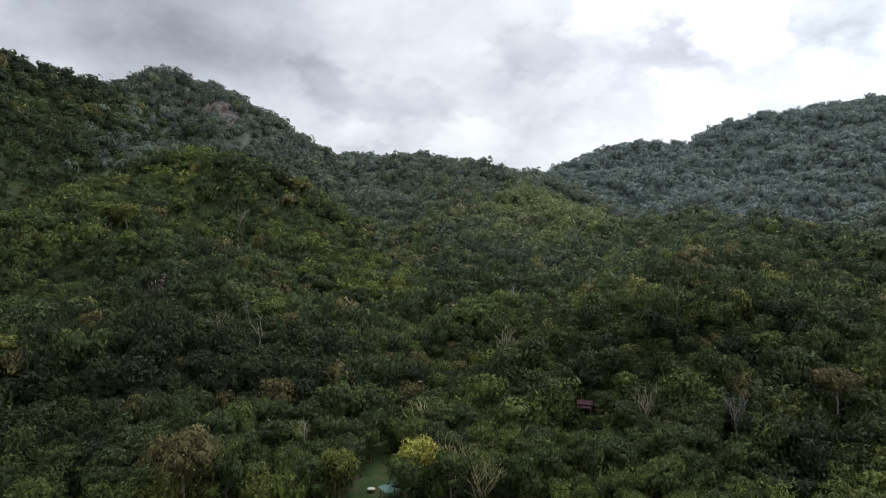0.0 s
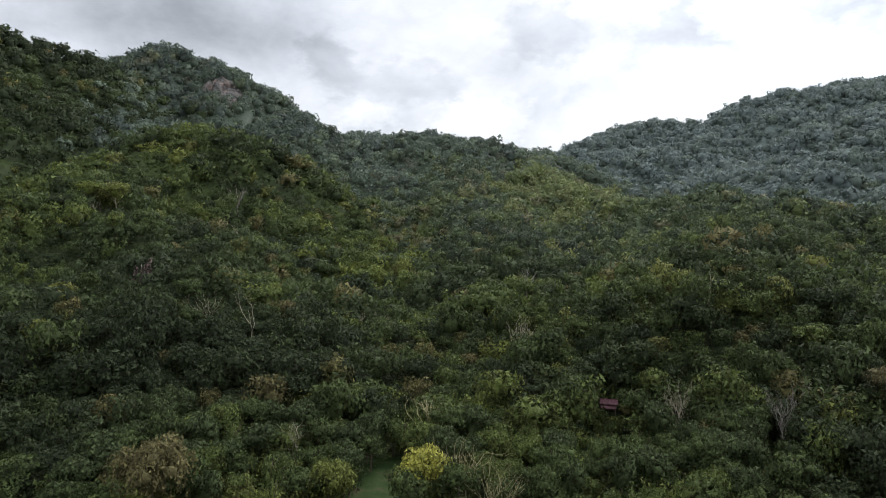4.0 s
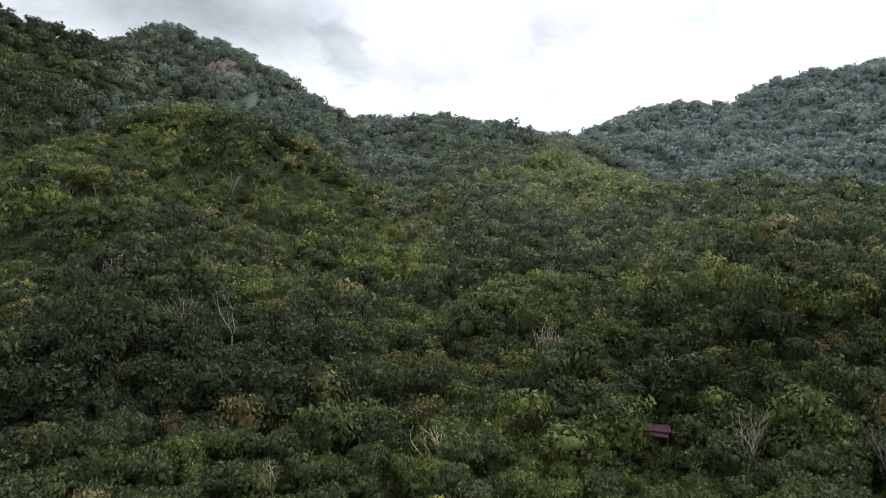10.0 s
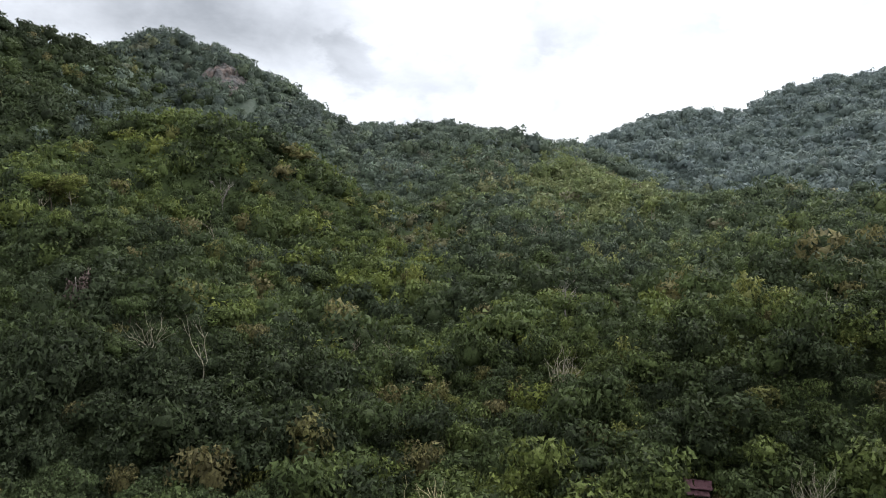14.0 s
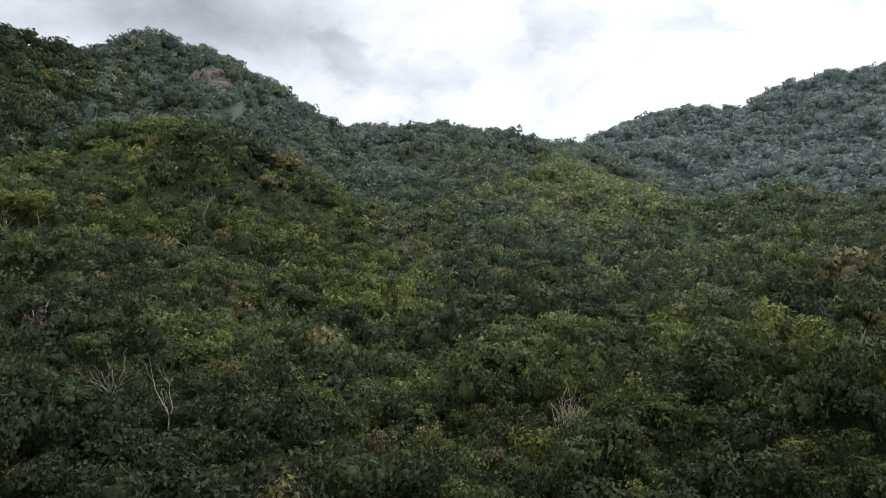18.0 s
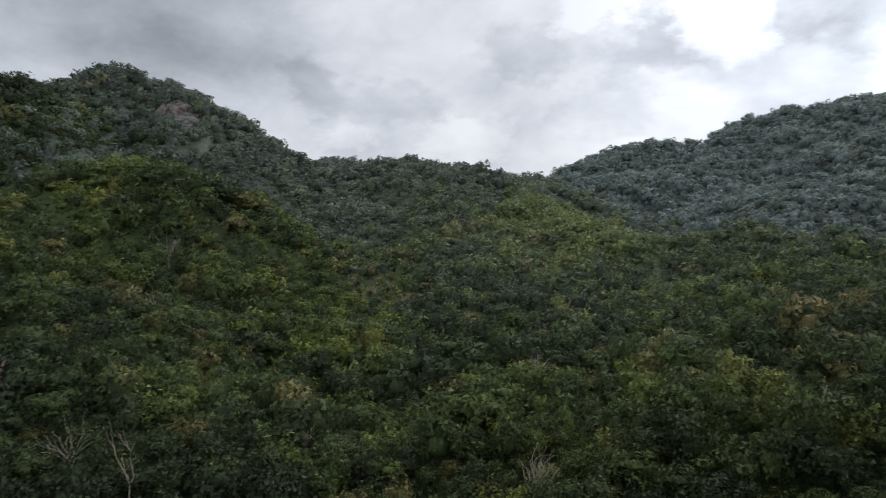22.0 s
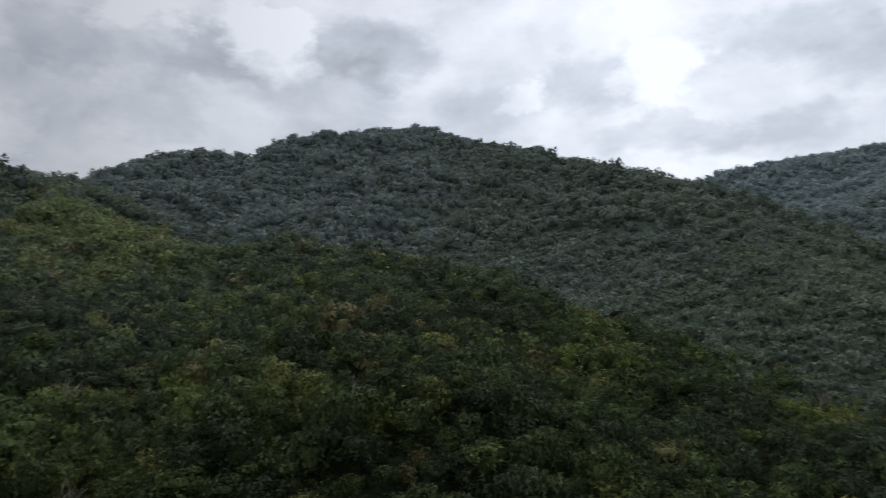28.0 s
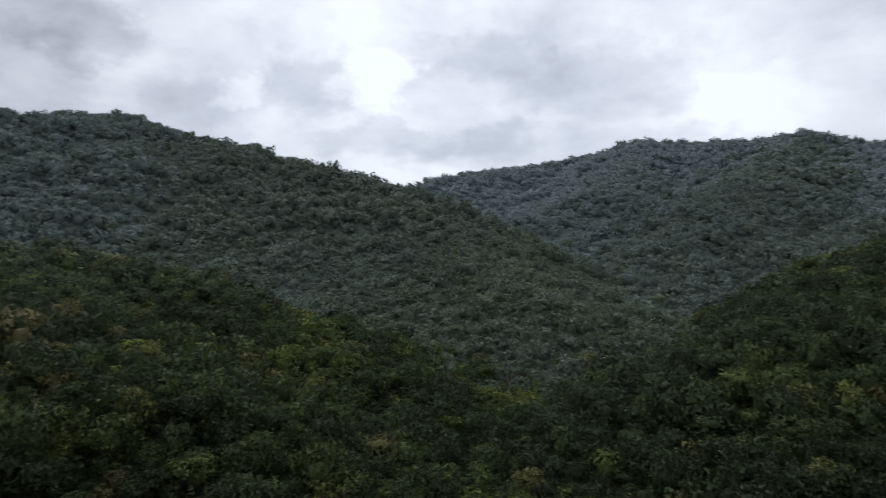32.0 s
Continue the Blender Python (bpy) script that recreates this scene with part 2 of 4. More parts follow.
# crest lines of the canopy: points x, y, height; then the fall of the flanks and the width of the rounded top
RIDGES = {
    "peak": ([(-560, 640, 225), (-378, 730, 232), (-316, 794, 263), (-280, 797, 252), (-242, 810, 224), (-216, 828, 207), (-182, 847, 190), (-146, 865, 179)], 0.62, 25),
    "left_hill": ([(-560, 420, 254), (-390, 630, 233), (-368, 640, 229), (-345, 660, 219), (-378, 730, 225)], 0.68, 25),
    "left_hill_edge": ([(-345, 660, 215), (-284, 607, 178), (-235, 552, 142), (-200, 510, 110)], 0.68, 20),
    "left_spur": ([(-330, 270, 66), (-260, 300, 76), (-174, 325, 73), (-163, 345, 79), (-174, 397, 97), (-176, 440, 118), (-157, 459, 124), (-133, 457, 116)], 0.62, 20),
    "left_spur_edge": ([(-133, 457, 116), (-109, 443, 96), (-68, 411, 70), (-54, 373, 54)], 0.62, 20),
    "left_toe": ([(-128, 312, 66), (-112, 284, 50), (-94, 262, 38), (-73, 220, 28), (-76, 186, 21), (-62, 150, 13)], 0.32, 20),
    "back_ridge": ([(-146, 865, 178), (-116, 890, 187), (-69, 895, 183), (60, 900, 160)], 0.45, 25),
    "middle_hill": ([(-90, 780, 150), (-45, 746, 161), (-29, 767, 167), (6, 788, 166), (37, 807, 166), (75, 824, 158), (96, 842, 152)], 0.40, 30),
    "middle_spur": ([(-29, 767, 165), (-10, 690, 142), (5, 600, 118), (18, 500, 92), (28, 385, 66), (31, 293, 46), (24, 243, 27)], 0.48, 24),
    "green_spur": ([(94, 822, 151), (69, 603, 115), (91, 560, 102), (109, 515, 90), (116, 472, 72)], 0.42, 18),
    "right_ridge": ([(96, 842, 152), (112, 890, 163), (158, 903, 172), (184, 929, 182), (230, 949, 206), (314, 944, 213), (345, 933, 218), (389, 925, 239), (484, 877, 251), (546, 882, 264)], 0.52, 22),
    "right_flank": ([(546, 882, 261), (577, 809, 233), (608, 728, 221), (613, 652, 198), (599, 492, 154), (517, 397, 116), (463, 329, 87), (403, 270, 66)], 0.46, 25),
    "far_hill": ([(1000, 900, 200), (1086, 807, 220), (1200, 711, 255), (1292, 632, 268), (1378, 544, 298), (1403, 458, 321), (1430, 333, 311), (1443, 244, 314), (1498, 170, 331), (1450, 95, 299), (1390, -200, 250)], 0.42, 40),
    "far_spur": ([(1355, 446, 309), (955, 389, 181), (713, 357, 89)], 0.45, 30),
    "far_spur_b": ([(1449, 167, 319), (887, 248, 153), (628, 261, 72)], 0.42, 30),
    "right_near_hill": ([(420, 20, 118), (282, 81, 67), (272, 96, 62), (257, 112, 52), (240, 140, 38), (226, 155, 28)], 0.5, 20),
    "right_toe": ([(179, 440, 82), (150, 350, 68), (118, 290, 60), (95, 255, 54), (77, 228, 41), (72, 216, 30)], 0.44, 14),
    "right_spur": ([(116, 520, 84), (160, 480, 85), (179, 460, 86), (198, 428, 82), (213, 394, 75), (218, 353, 64), (215, 315, 50), (214, 287, 43), (214, 240, 29), (215, 200, 16)], 0.40, 25),
}
CANOPY, HILL_CANOPY = 10.0, 15.0


def ridge_height(x, y, points, fall, top):
    """Height of a ridge, and how far off its crest line lies."""
    best, off = np.full(np.shape(x), -1e9), np.zeros(np.shape(x))
    for (ax, ay, az), (bx, by, bz) in zip(points, points[1:]):
        dx, dy = bx - ax, by - ay
        s = np.clip(((x - ax) * dx + (y - ay) * dy) / (dx * dx + dy * dy), 0, 1)
        d = np.hypot(x - ax - s * dx, y - ay - s * dy)
        h = az + s * (bz - az) - fall * (np.sqrt(d * d + top * top) - top)
        off = np.where(h > best, d, off)
        best = np.maximum(best, h)
    return best, off


def land(x, y, which=False):
    """Height of the bare ground; which: instead, the number of the slope that a place belongs to (0: the valley floor)."""
    x, y = np.asarray(x, float), np.asarray(y, float)
    mid = np.interp(y, [-400, 100, 150, 203, 241, 293, 385, 500, 620, 760, 900], [0, 2, 3, 7, 12, 17, 24, 35, 48, 66, 90])
    east = np.interp(x, [40, 150, 250, 400, 700, 1000, 2000], [2, 3, 6, 24, 55, 95, 130])
    k = np.clip((x - 40) / 120, 0, 1)
    k = k * k * (3 - 2 * k)
    base = mid * (1 - k) + np.minimum(mid, east) * k
    parts, offs = [base], [np.full(base.shape, 30.0)]
    for p, f, t in RIDGES.values():
        h, d = ridge_height(x, y, p, f, t)
        parts.append(h - (CANOPY if p[0][2] < 120 else HILL_CANOPY))
        offs.append(d)
    parts, offs = np.stack(parts), np.stack(offs)
    if which:
        return parts.argmax(0)
    soft = 2.5
    top = parts.max(0)
    h = top + soft * np.log(np.exp((parts - top) / soft).sum(0))
    # ravines cut the flanks below the crests
    flank = np.clip((np.take_along_axis(offs, parts.argmax(0)[None], 0)[0] - 12) / 60, 0, 1)
    high = np.clip((h - 25) / 70, 0, 1)
    ravine = -np.clip(0.42 - np.abs(lattice_noise(x + 12 * lattice_noise(x, y, 50, 8), y, 75, 3)), 0, 1)
    h = h - 8 * np.exp(-((x - 62) / 34) ** 2 - ((y - 189) / 20) ** 2)     # the hollow of the hut
    return h + flank * high * (34 * ravine + 2.5 * lattice_noise(x, y, 34, 4)) + np.clip((h - 8) / 25, 0, 1) * 1.0 * lattice_noise(x, y, 30, 6)


def mesh_object(name, verts, faces, mats, smooth=False, tone=None, index=None, blue=None, normals=None):
    """A mesh from arrays; faces are triangles or quads in one array."""
    me = bpy.data.meshes.new(name)
    verts, faces = np.asarray(verts, np.float32), np.asarray(faces, np.int32)
    k = faces.shape[1]
    me.vertices.add(len(verts))
    me.vertices.foreach_set("co", verts.ravel())
    me.loops.add(faces.size)
    me.loops.foreach_set("vertex_index", faces.ravel())
    me.polygons.add(len(faces))
    me.polygons.foreach_set("loop_start", np.arange(0, faces.size, k, dtype=np.int32))
    if index is not None:
        me.polygons.foreach_set("material_index", np.asarray(index, np.int32))
    me.polygons.foreach_set("use_smooth", np.full(len(faces), smooth))
    for m in mats:
        me.materials.append(m)
    if tone is not None:
        me.attributes.new("tone", "FLOAT", "POINT").data.foreach_set("value", np.asarray(tone, np.float32))
    if blue is not None:
        me.attributes.new("blue", "FLOAT", "POINT").data.foreach_set("value", np.asarray(blue, np.float32))
    if normals is not None:
        me.attributes.new("custom_normal", "FLOAT_VECTOR", "POINT").data.foreach_set("vector", np.asarray(normals, np.float32).ravel())
    me.update(calc_edges=True)
    return me


def axis_steps(low, high, step, reach):
    inner = list(np.arange(low, high + step, step))
    d, out, back = step, [], []
    while not out or out[-1] < reach:
        d *= 1.5
        out.append((out[-1] if out else inner[-1]) + d)
        back.append((back[-1] if back else inner[0]) - d)
    return np.array(back[::-1] + inner + out)


# per slope: tone of growth with its light and shade, variety, haze blue
SLOPE_TONES = {"valley": (0.38, 1.0, 0.0), "peak": (0.10, 0.7, 0.15), "left_hill": (0.02, 0.6, -0.11), "left_hill_edge": (0.16, 0.7, 0.2),
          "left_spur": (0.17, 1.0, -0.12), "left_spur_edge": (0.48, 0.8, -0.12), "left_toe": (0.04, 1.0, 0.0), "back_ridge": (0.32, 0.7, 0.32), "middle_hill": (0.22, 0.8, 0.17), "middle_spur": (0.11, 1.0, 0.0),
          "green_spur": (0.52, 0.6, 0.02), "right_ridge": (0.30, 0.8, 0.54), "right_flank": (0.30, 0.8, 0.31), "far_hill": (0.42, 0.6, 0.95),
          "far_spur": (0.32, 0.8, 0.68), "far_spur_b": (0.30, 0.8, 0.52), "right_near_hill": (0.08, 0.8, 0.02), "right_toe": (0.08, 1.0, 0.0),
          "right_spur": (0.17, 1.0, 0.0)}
SLOPE_TONE_LIST = np.array([SLOPE_TONES["valley"]] + [SLOPE_TONES[k] for k in RIDGES])


def scrub(x, y):
    """1 where open olive scrub grows up the middle of the valley."""
    return np.exp(-((x + 24) / 24) ** 2 - ((y - 445) / 40) ** 2)


def view_cut(x, y):
    """1 in the strip towards the camera where trees are shrunk to show the hut."""
    s = 200 - y
    return ((s > 1) & (s < 30) & (np.abs(x - 41.4 + 0.29 * s) < 5.5)).astype(float)


def tone_at(x, y, rng):
    """The foliage's tone and haze blueness: slope by slope, and in random patches."""
    edge = 5 + 0.02 * np.minimum(np.hypot(x, y), 1500)      # the tones mingle where slopes meet
    stand = SLOPE_TONE_LIST[land(x + edge * rng.normal(0, 1, len(x)), y + edge * rng.normal(0, 1, len(x)), True)]
    kin = np.where(stand[:, 2] > 0.25, 0.5, 1.0)          # slopes paled by haze are more even
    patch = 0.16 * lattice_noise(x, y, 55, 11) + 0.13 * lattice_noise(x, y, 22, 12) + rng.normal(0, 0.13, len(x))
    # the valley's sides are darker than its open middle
    side = 0.24 * (stand[:, 0] == SLOPE_TONES["valley"][0]) * np.clip((np.abs(x) - 28) / 30, 0, 1) * np.clip((y - 225) / 45, 0, 1)
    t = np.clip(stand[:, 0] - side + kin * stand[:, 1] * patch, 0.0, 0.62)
    dry = rng.uniform(size=len(x)) < (0.04 + 0.08 * (lattice_noise(x, y, 45, 13) > 0.25)) * stand[:, 1] * kin ** 2
    dry |= rng.uniform(size=len(x)) < 0.7 * scrub(x, y)
    # haze put into the colour: foliage turns bluer up the valley
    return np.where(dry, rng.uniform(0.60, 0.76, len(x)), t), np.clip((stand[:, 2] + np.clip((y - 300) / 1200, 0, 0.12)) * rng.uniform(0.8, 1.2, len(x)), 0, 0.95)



# the ground: bare litter under the near trees, shrubs and creepers on the hills, with the haze tint
gx, gy = axis_steps(-620, 1560, 9, 4500), axis_steps(-40, 1060, 9, 4500)
X, Y = np.meshgrid(gx, gy)
Z = land(X, Y)
nx, ny = len(gx), len(gy)
ids = np.arange(nx * ny).reshape(ny, nx)
quads = np.stack([ids[:-1, :-1], ids[:-1, 1:], ids[1:, 1:], ids[1:, :-1]], -1).reshape(-1, 4)
tone, blue = tone_at(X.ravel(), Y.ravel(), np.random.default_rng(17))
middle = np.hypot(X, Y - 60)[:-1, :-1].ravel()
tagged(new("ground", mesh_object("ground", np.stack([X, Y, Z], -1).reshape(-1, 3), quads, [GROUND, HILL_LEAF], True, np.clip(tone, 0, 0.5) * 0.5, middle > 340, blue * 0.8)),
       "forest floor of steep valley slopes, covered in litter and shrubs", "ground", kind="structure")


# ---- trees ----
PHI = (1 + 5 ** 0.5) / 2
ICO_V = np.array([(-1, PHI, 0), (1, PHI, 0), (-1, -PHI, 0), (1, -PHI, 0), (0, -1, PHI), (0, 1, PHI), (0, -1, -PHI), (0, 1, -PHI), (PHI, 0, -1), (PHI, 0, 1), (-PHI, 0, -1), (-PHI, 0, 1)]) / math.hypot(1, PHI)
ICO_F = np.array([0, 11, 5, 0, 5, 1, 0, 1, 7, 0, 7, 10, 0, 10, 11, 1, 5, 9, 5, 11, 4, 11, 10, 2, 10, 7, 6, 7, 1, 8,
                  3, 9, 4, 3, 4, 2, 3, 2, 6, 3, 6, 8, 3, 8, 9, 4, 9, 5, 2, 4, 11, 6, 2, 10, 8, 6, 7, 9, 8, 1]).reshape(-1, 3)


def unit(v):
    return v / np.maximum(np.linalg.norm(v, axis=-1, keepdims=True), 1e-9)


def finer(v, f):
    """Splits each triangle of a ball into four."""
    mid, vs, fs = {}, list(v), []

    def half(i, j):
        key = (min(i, j), max(i, j))
        if key not in mid:
            mid[key] = len(vs)
            vs.append(unit(vs[i] + vs[j]))
        return mid[key]

    for i, j, k in f:
        a, b, c = half(i, j), half(j, k), half(k, i)
        fs += [(i, a, c), (a, j, b), (c, b, k), (a, b, c)]
    return np.array(vs), np.array(fs)


BALLS = [(ICO_V, ICO_F)]
for _ in range(3):
    BALLS.append(finer(*BALLS[-1]))


def crown(rng, level, leaves, form="dome", leaf=0.1, masses=5, heart=1.0, ruffle=0.5, hearts=99, whole=0.45, fluff=(0.80, 1.16)):
    """A crown about 1 wide and 1 high, standing on z = 0: boughs of foliage with many leaf sprays standing off them.
    Returns points, triangles and the outward lie of the foliage at each point."""
    balls = []
    if form == "plume":          # bamboo-like: narrow culms of leaf, arching outward
        for k in range(masses + 1):
            a, r, h = 2.4 * k + rng.uniform(-0.5, 0.5), rng.uniform(0.06, 0.34), rng.uniform(0.55, 0.95)
            w = rng.uniform(0.11, 0.19)
            balls.append(((math.cos(a) * r, math.sin(a) * r, h * 0.50), (w, w, 0.46 * h), (math.cos(a) * r * 0.7, math.sin(a) * r * 0.7)))
        balls.append(((0, 0, 0.3), (0.34, 0.34, 0.3), (0, 0)))
    elif form == "layer":        # umbrella-shaped, in tiers
        balls.append(((0, 0, 0.66), (0.40, 0.40, 0.19), (0, 0)))
        for k in range(masses - 1):
            a, r, h = 2.4 * k + rng.uniform(-0.5, 0.5), 0.42 * math.sqrt(rng.uniform(0.05, 1)), 0.42 + 0.46 * (k + 1) / masses
            w = rng.uniform(0.15, 0.27)
            balls.append(((math.cos(a) * r, math.sin(a) * r, h - 0.5 * r * r), (w, w, 0.10), (0, 0)))
    else:                        # rounded, uneven, of several boughs
        balls.append(((0, 0, 0.42), (0.42, 0.42, 0.40), (0, 0)))
        for k in range(masses - 1):
            a, q = 2.4 * k + rng.uniform(-0.6, 0.6), rng.uniform(0.10, 0.42)
            w = rng.uniform(0.13, 0.24)
            balls.append(((q * math.cos(a), q * math.sin(a), 0.44 + 0.34 * math.sqrt(1 - (q / 0.46) ** 2) * rng.uniform(0.4, 1.1)), (w, w, w * 0.8), (0, 0)))
    vs, fs, ns, count = [], [], [], 0
    middle = np.array([0, 0, 0.30])
    for c, size, lean in sorted(balls, key=lambda q: -q[1][0])[:hearts]:
        d, f = BALLS[level if size[0] > 0.25 else max(level - 1, 0)]
        f = f[d[f][:, :, 2].mean(1) > -0.55]
        # each bough swells unevenly
        swell = sum(np.cos(d @ rng.normal(0, 2.4, 3) + rng.uniform(0, 6.28)) for _ in range(4))
        v = d * np.array(size) * heart * (1 + 0.085 * swell + rng.uniform(-0.05, 0.05, len(d)))[:, None]
        v[:, :2] += np.array(lean) * (v[:, 2:] / size[2]) ** 2 * (v[:, 2:] > 0)
        vs.append(v + c)
        fs.append(f + count)
        ns.append(unit(d + whole * unit(v + c - middle)))
        count += len(v)
    if leaves:
        size = np.array([q[1] for q in balls])
        share = size[:, 0] * (size[:, 0] + size[:, 2])
        k = rng.choice(len(balls), leaves, p=share / share.sum())
        c, size, lean = (np.array([q[i] for q in balls])[k] for i in range(3))
        d = unit(rng.normal(size=(leaves, 3)) + (0, 0, 0.45))
        v = d * size * rng.uniform(*fluff, (leaves, 1))
        v[:, :2] += lean * (v[:, 2:] / size[:, 2:]) ** 2 * (v[:, 2:] > 0)
        p = v + c
        s = leaf * rng.uniform(0.45, 1.4, (leaves, 1))
        out = unit(d + 0.5 * rng.normal(size=(leaves, 3)))
        t = unit(np.cross(out, 0.8 * rng.normal(size=(leaves, 3)) - (0, 0, 0.8)))     # sprays droop a little
        b = np.cross(out, t)
        vs.append(np.stack([p - t * s * 0.42 - b * s * 0.5, p + t * s * 0.42 - b * s * 0.5, p + b * s * 0.85], 1).reshape(-1, 3))
        fs.append(np.arange(3 * leaves).reshape(-1, 3) + count)
        ns.append(np.repeat(unit(d + whole * unit(p - middle) + ruffle * rng.normal(size=(leaves, 3))), 3, 0))
    return np.concatenate(vs), np.concatenate(fs), np.concatenate(ns)


FORMS = ("dome", "dome", "layer", "plume", "dome", "plume", "layer", "dome", "dome")
HILL_FORMS = ("dome",) * 9


def crown_set(seed, level, leaves, leaf, masses=5, heart=1.0, forms=FORMS, hearts=99, ruffle=0.5, whole=0.45, fluff=(0.80, 1.16)):
    rng = np.random.default_rng(seed)
    return [crown(rng, level, leaves, f, leaf, masses, heart, ruffle, hearts, whole, fluff) for f in forms]


def plant(name, spots, crowns, mat, rng, label, wide, tall=(0.85, 1.35), sink=0.8):
    """One joined wood of many trees."""
    x, y = spots[:, 0], spots[:, 1]
    z = land(x, y)
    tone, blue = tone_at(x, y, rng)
    w = wide(len(x), rng) * (1 + 0.25 * lattice_noise(x, y, 35, 21)) * (1 - 0.5 * scrub(x, y)) * (1 - 0.5 * view_cut(x, y))
    h = w * rng.uniform(*tall, len(x)) + rng.uniform(0, 2.5, len(x)) + 1.6 * lattice_noise(x, y, 14, 23)
    kind = rng.integers(0, len(crowns), len(x))
    kind = np.where((tone > 0.47) & (tone < 0.64) & (kind < 5), np.where(kind % 2, 3, 5), kind)
    spin = rng.uniform(0, 6.28, len(x))
    vs, fs, ts, bs, ns, count = [], [], [], [], [], 0
    for k, (cv, cf, cn) in enumerate(crowns):
        m = np.flatnonzero(kind == k)
        if not len(m):
            continue
        c, s = np.cos(spin[m])[:, None], np.sin(spin[m])[:, None]
        px = (cv[:, 0] * c - cv[:, 1] * s) * w[m, None] + x[m, None]
        py = (cv[:, 0] * s + cv[:, 1] * c) * w[m, None] + y[m, None]
        pz = cv[:, 2] * h[m, None] + (z[m] + sink)[:, None]
        vs.append(np.stack([px, py, pz], -1).reshape(-1, 3))
        fs.append((cf[None] + (np.arange(len(m)) * len(cv))[:, None, None] + count).reshape(-1, 3))
        ts.append(np.repeat(tone[m], len(cv)))
        bs.append(np.repeat(blue[m], len(cv)))
        ns.append(np.stack([cn[:, 0] * c - cn[:, 1] * s, cn[:, 0] * s + cn[:, 1] * c, np.repeat(cn[None, :, 2], len(m), 0)], -1).reshape(-1, 3))
        count += len(m) * len(cv)
    me = mesh_object(name, np.concatenate(vs), np.concatenate(fs), [mat], True, np.concatenate(ts), None, np.concatenate(bs), np.concatenate(ns))
    return tagged(new(name, me), label, "forest", kind="stuff")


def spread(step, low, high, rng):
    """Spots on a shaken grid, by their distance from the middle of the flight; only the valley ahead and to the right."""
    n = int(high / step / 0.9) + 2
    i, j = np.meshgrid(np.arange(-n, n), np.arange(-n, n))
    i = i + 0.5 * (j % 2)
    p = np.stack([i.ravel() * step, j.ravel() * step * 0.9], -1) + rng.uniform(-0.42, 0.42, (i.size, 2)) * step
    d, az = np.hypot(p[:, 0], p[:, 1]), np.degrees(np.arctan2(p[:, 0], p[:, 1]))
    p = p + (0, 60)
    ok = (d >= low) & (d < high) & (az > -44 - 2400 / np.maximum(d, 60)) & (az < 97 + 600 / np.maximum(d, 60))
    return p[ok]


# trees that stand by themselves: place, height
LONE = {"fork": (-60, 228), "stems": (-77, 240), "upright": (54, 186), "grey": (75.5, 176), "clump": (22.6, 241), "fan": (-5, 188), "slender": (-33, 171),
        "yellowish": (4, 163), "broad": (9.5, 151), "slope": (31, 294), "upper": (30, 386), "low": (-22, 261), "thin": (78, 232),
        "tall": (100.5, 175), "olive": (-52, 141), "yellow": (-4.6, 156.5), "lime": (-23, 150), "withered": (-106.5, 260),
        "flank": (-111, 334), "flank_b": (-95, 332), "ridge": (4, 543), "back": (57, 442), "crest": (101, 465), "gully": (-32, 269), "valley": (288, 226), "far_side": (377, 185),
        # hut_front is no tree, only a spot cleared towards the camera
        "hut_front": (40.5, 193), "umbrella": (-161, 330), "umbrella_b": (-151, 335), "dead": (-114, 393),
        "shoulder": (-58, 500), "spur": (-103, 356), "toe": (-157, 325)}


CLIFF = (-231, 722)       # the rock face on the peak


def clear(p, low=False):
    """Leaves out the lawn, the places of the houses, and the ground before trees set singly."""
    keep = ((p[:, 0] + 13.5) / 5.0) ** 2 + ((p[:, 1] - 164) / 18) ** 2 > 1
    keep &= np.hypot(p[:, 0] - 42, p[:, 1] - 202) > (3.2 if low else 5.0)
    if low:
        return p[keep]
    keep &= np.hypot(p[:, 0] - 41.2, p[:, 1] - 194.5) > 3.8
    keep &= np.hypot((p[:, 0] - CLIFF[0] * 0.985) / 19, (p[:, 1] - CLIFF[1] + 9) / 27) > 1
    for x, y in LONE.values():
        keep &= np.hypot(p[:, 0] - x, p[:, 1] - y) > 3.3
        keep &= np.hypot(p[:, 0] - x * (1 - 5 / y), p[:, 1] - y + 5) > 2.6
    return p[keep]


near = clear(spread(4.9, 90, 205, RNG))
single = (np.abs(near[:, 0]) < 72) & (near[:, 1] > 138) & (near[:, 1] < 188)
NEAR_SPOTS = near[single]


def mixed(low, high, bend=1.7):
    """Widths of crowns: many small, few broad."""
    return lambda n, rng: low + (high - low) * rng.uniform(0, 1, n) ** bend


def thinned(p, rng):
    """Trees hidden by the land from two points of the camera's path are mostly left out."""
    seen = np.zeros(len(p), bool)
    top = land(p[:, 0], p[:, 1]) + 12
    for ex, ey, ez in ((0, 10, 60), (0, 92, 76)):
        free = np.ones(len(p), bool)
        for s in np.concatenate([np.linspace(0.4, 0.9, 8), np.linspace(0.925, 0.985, 4)]):
            free &= land(ex + (p[:, 0] - ex) * s, ey + (p[:, 1] - ey) * s) + 4 < ez + (top - ez) * s
        seen |= free
    return p[seen | (rng.uniform(size=len(p)) < 0.04)]


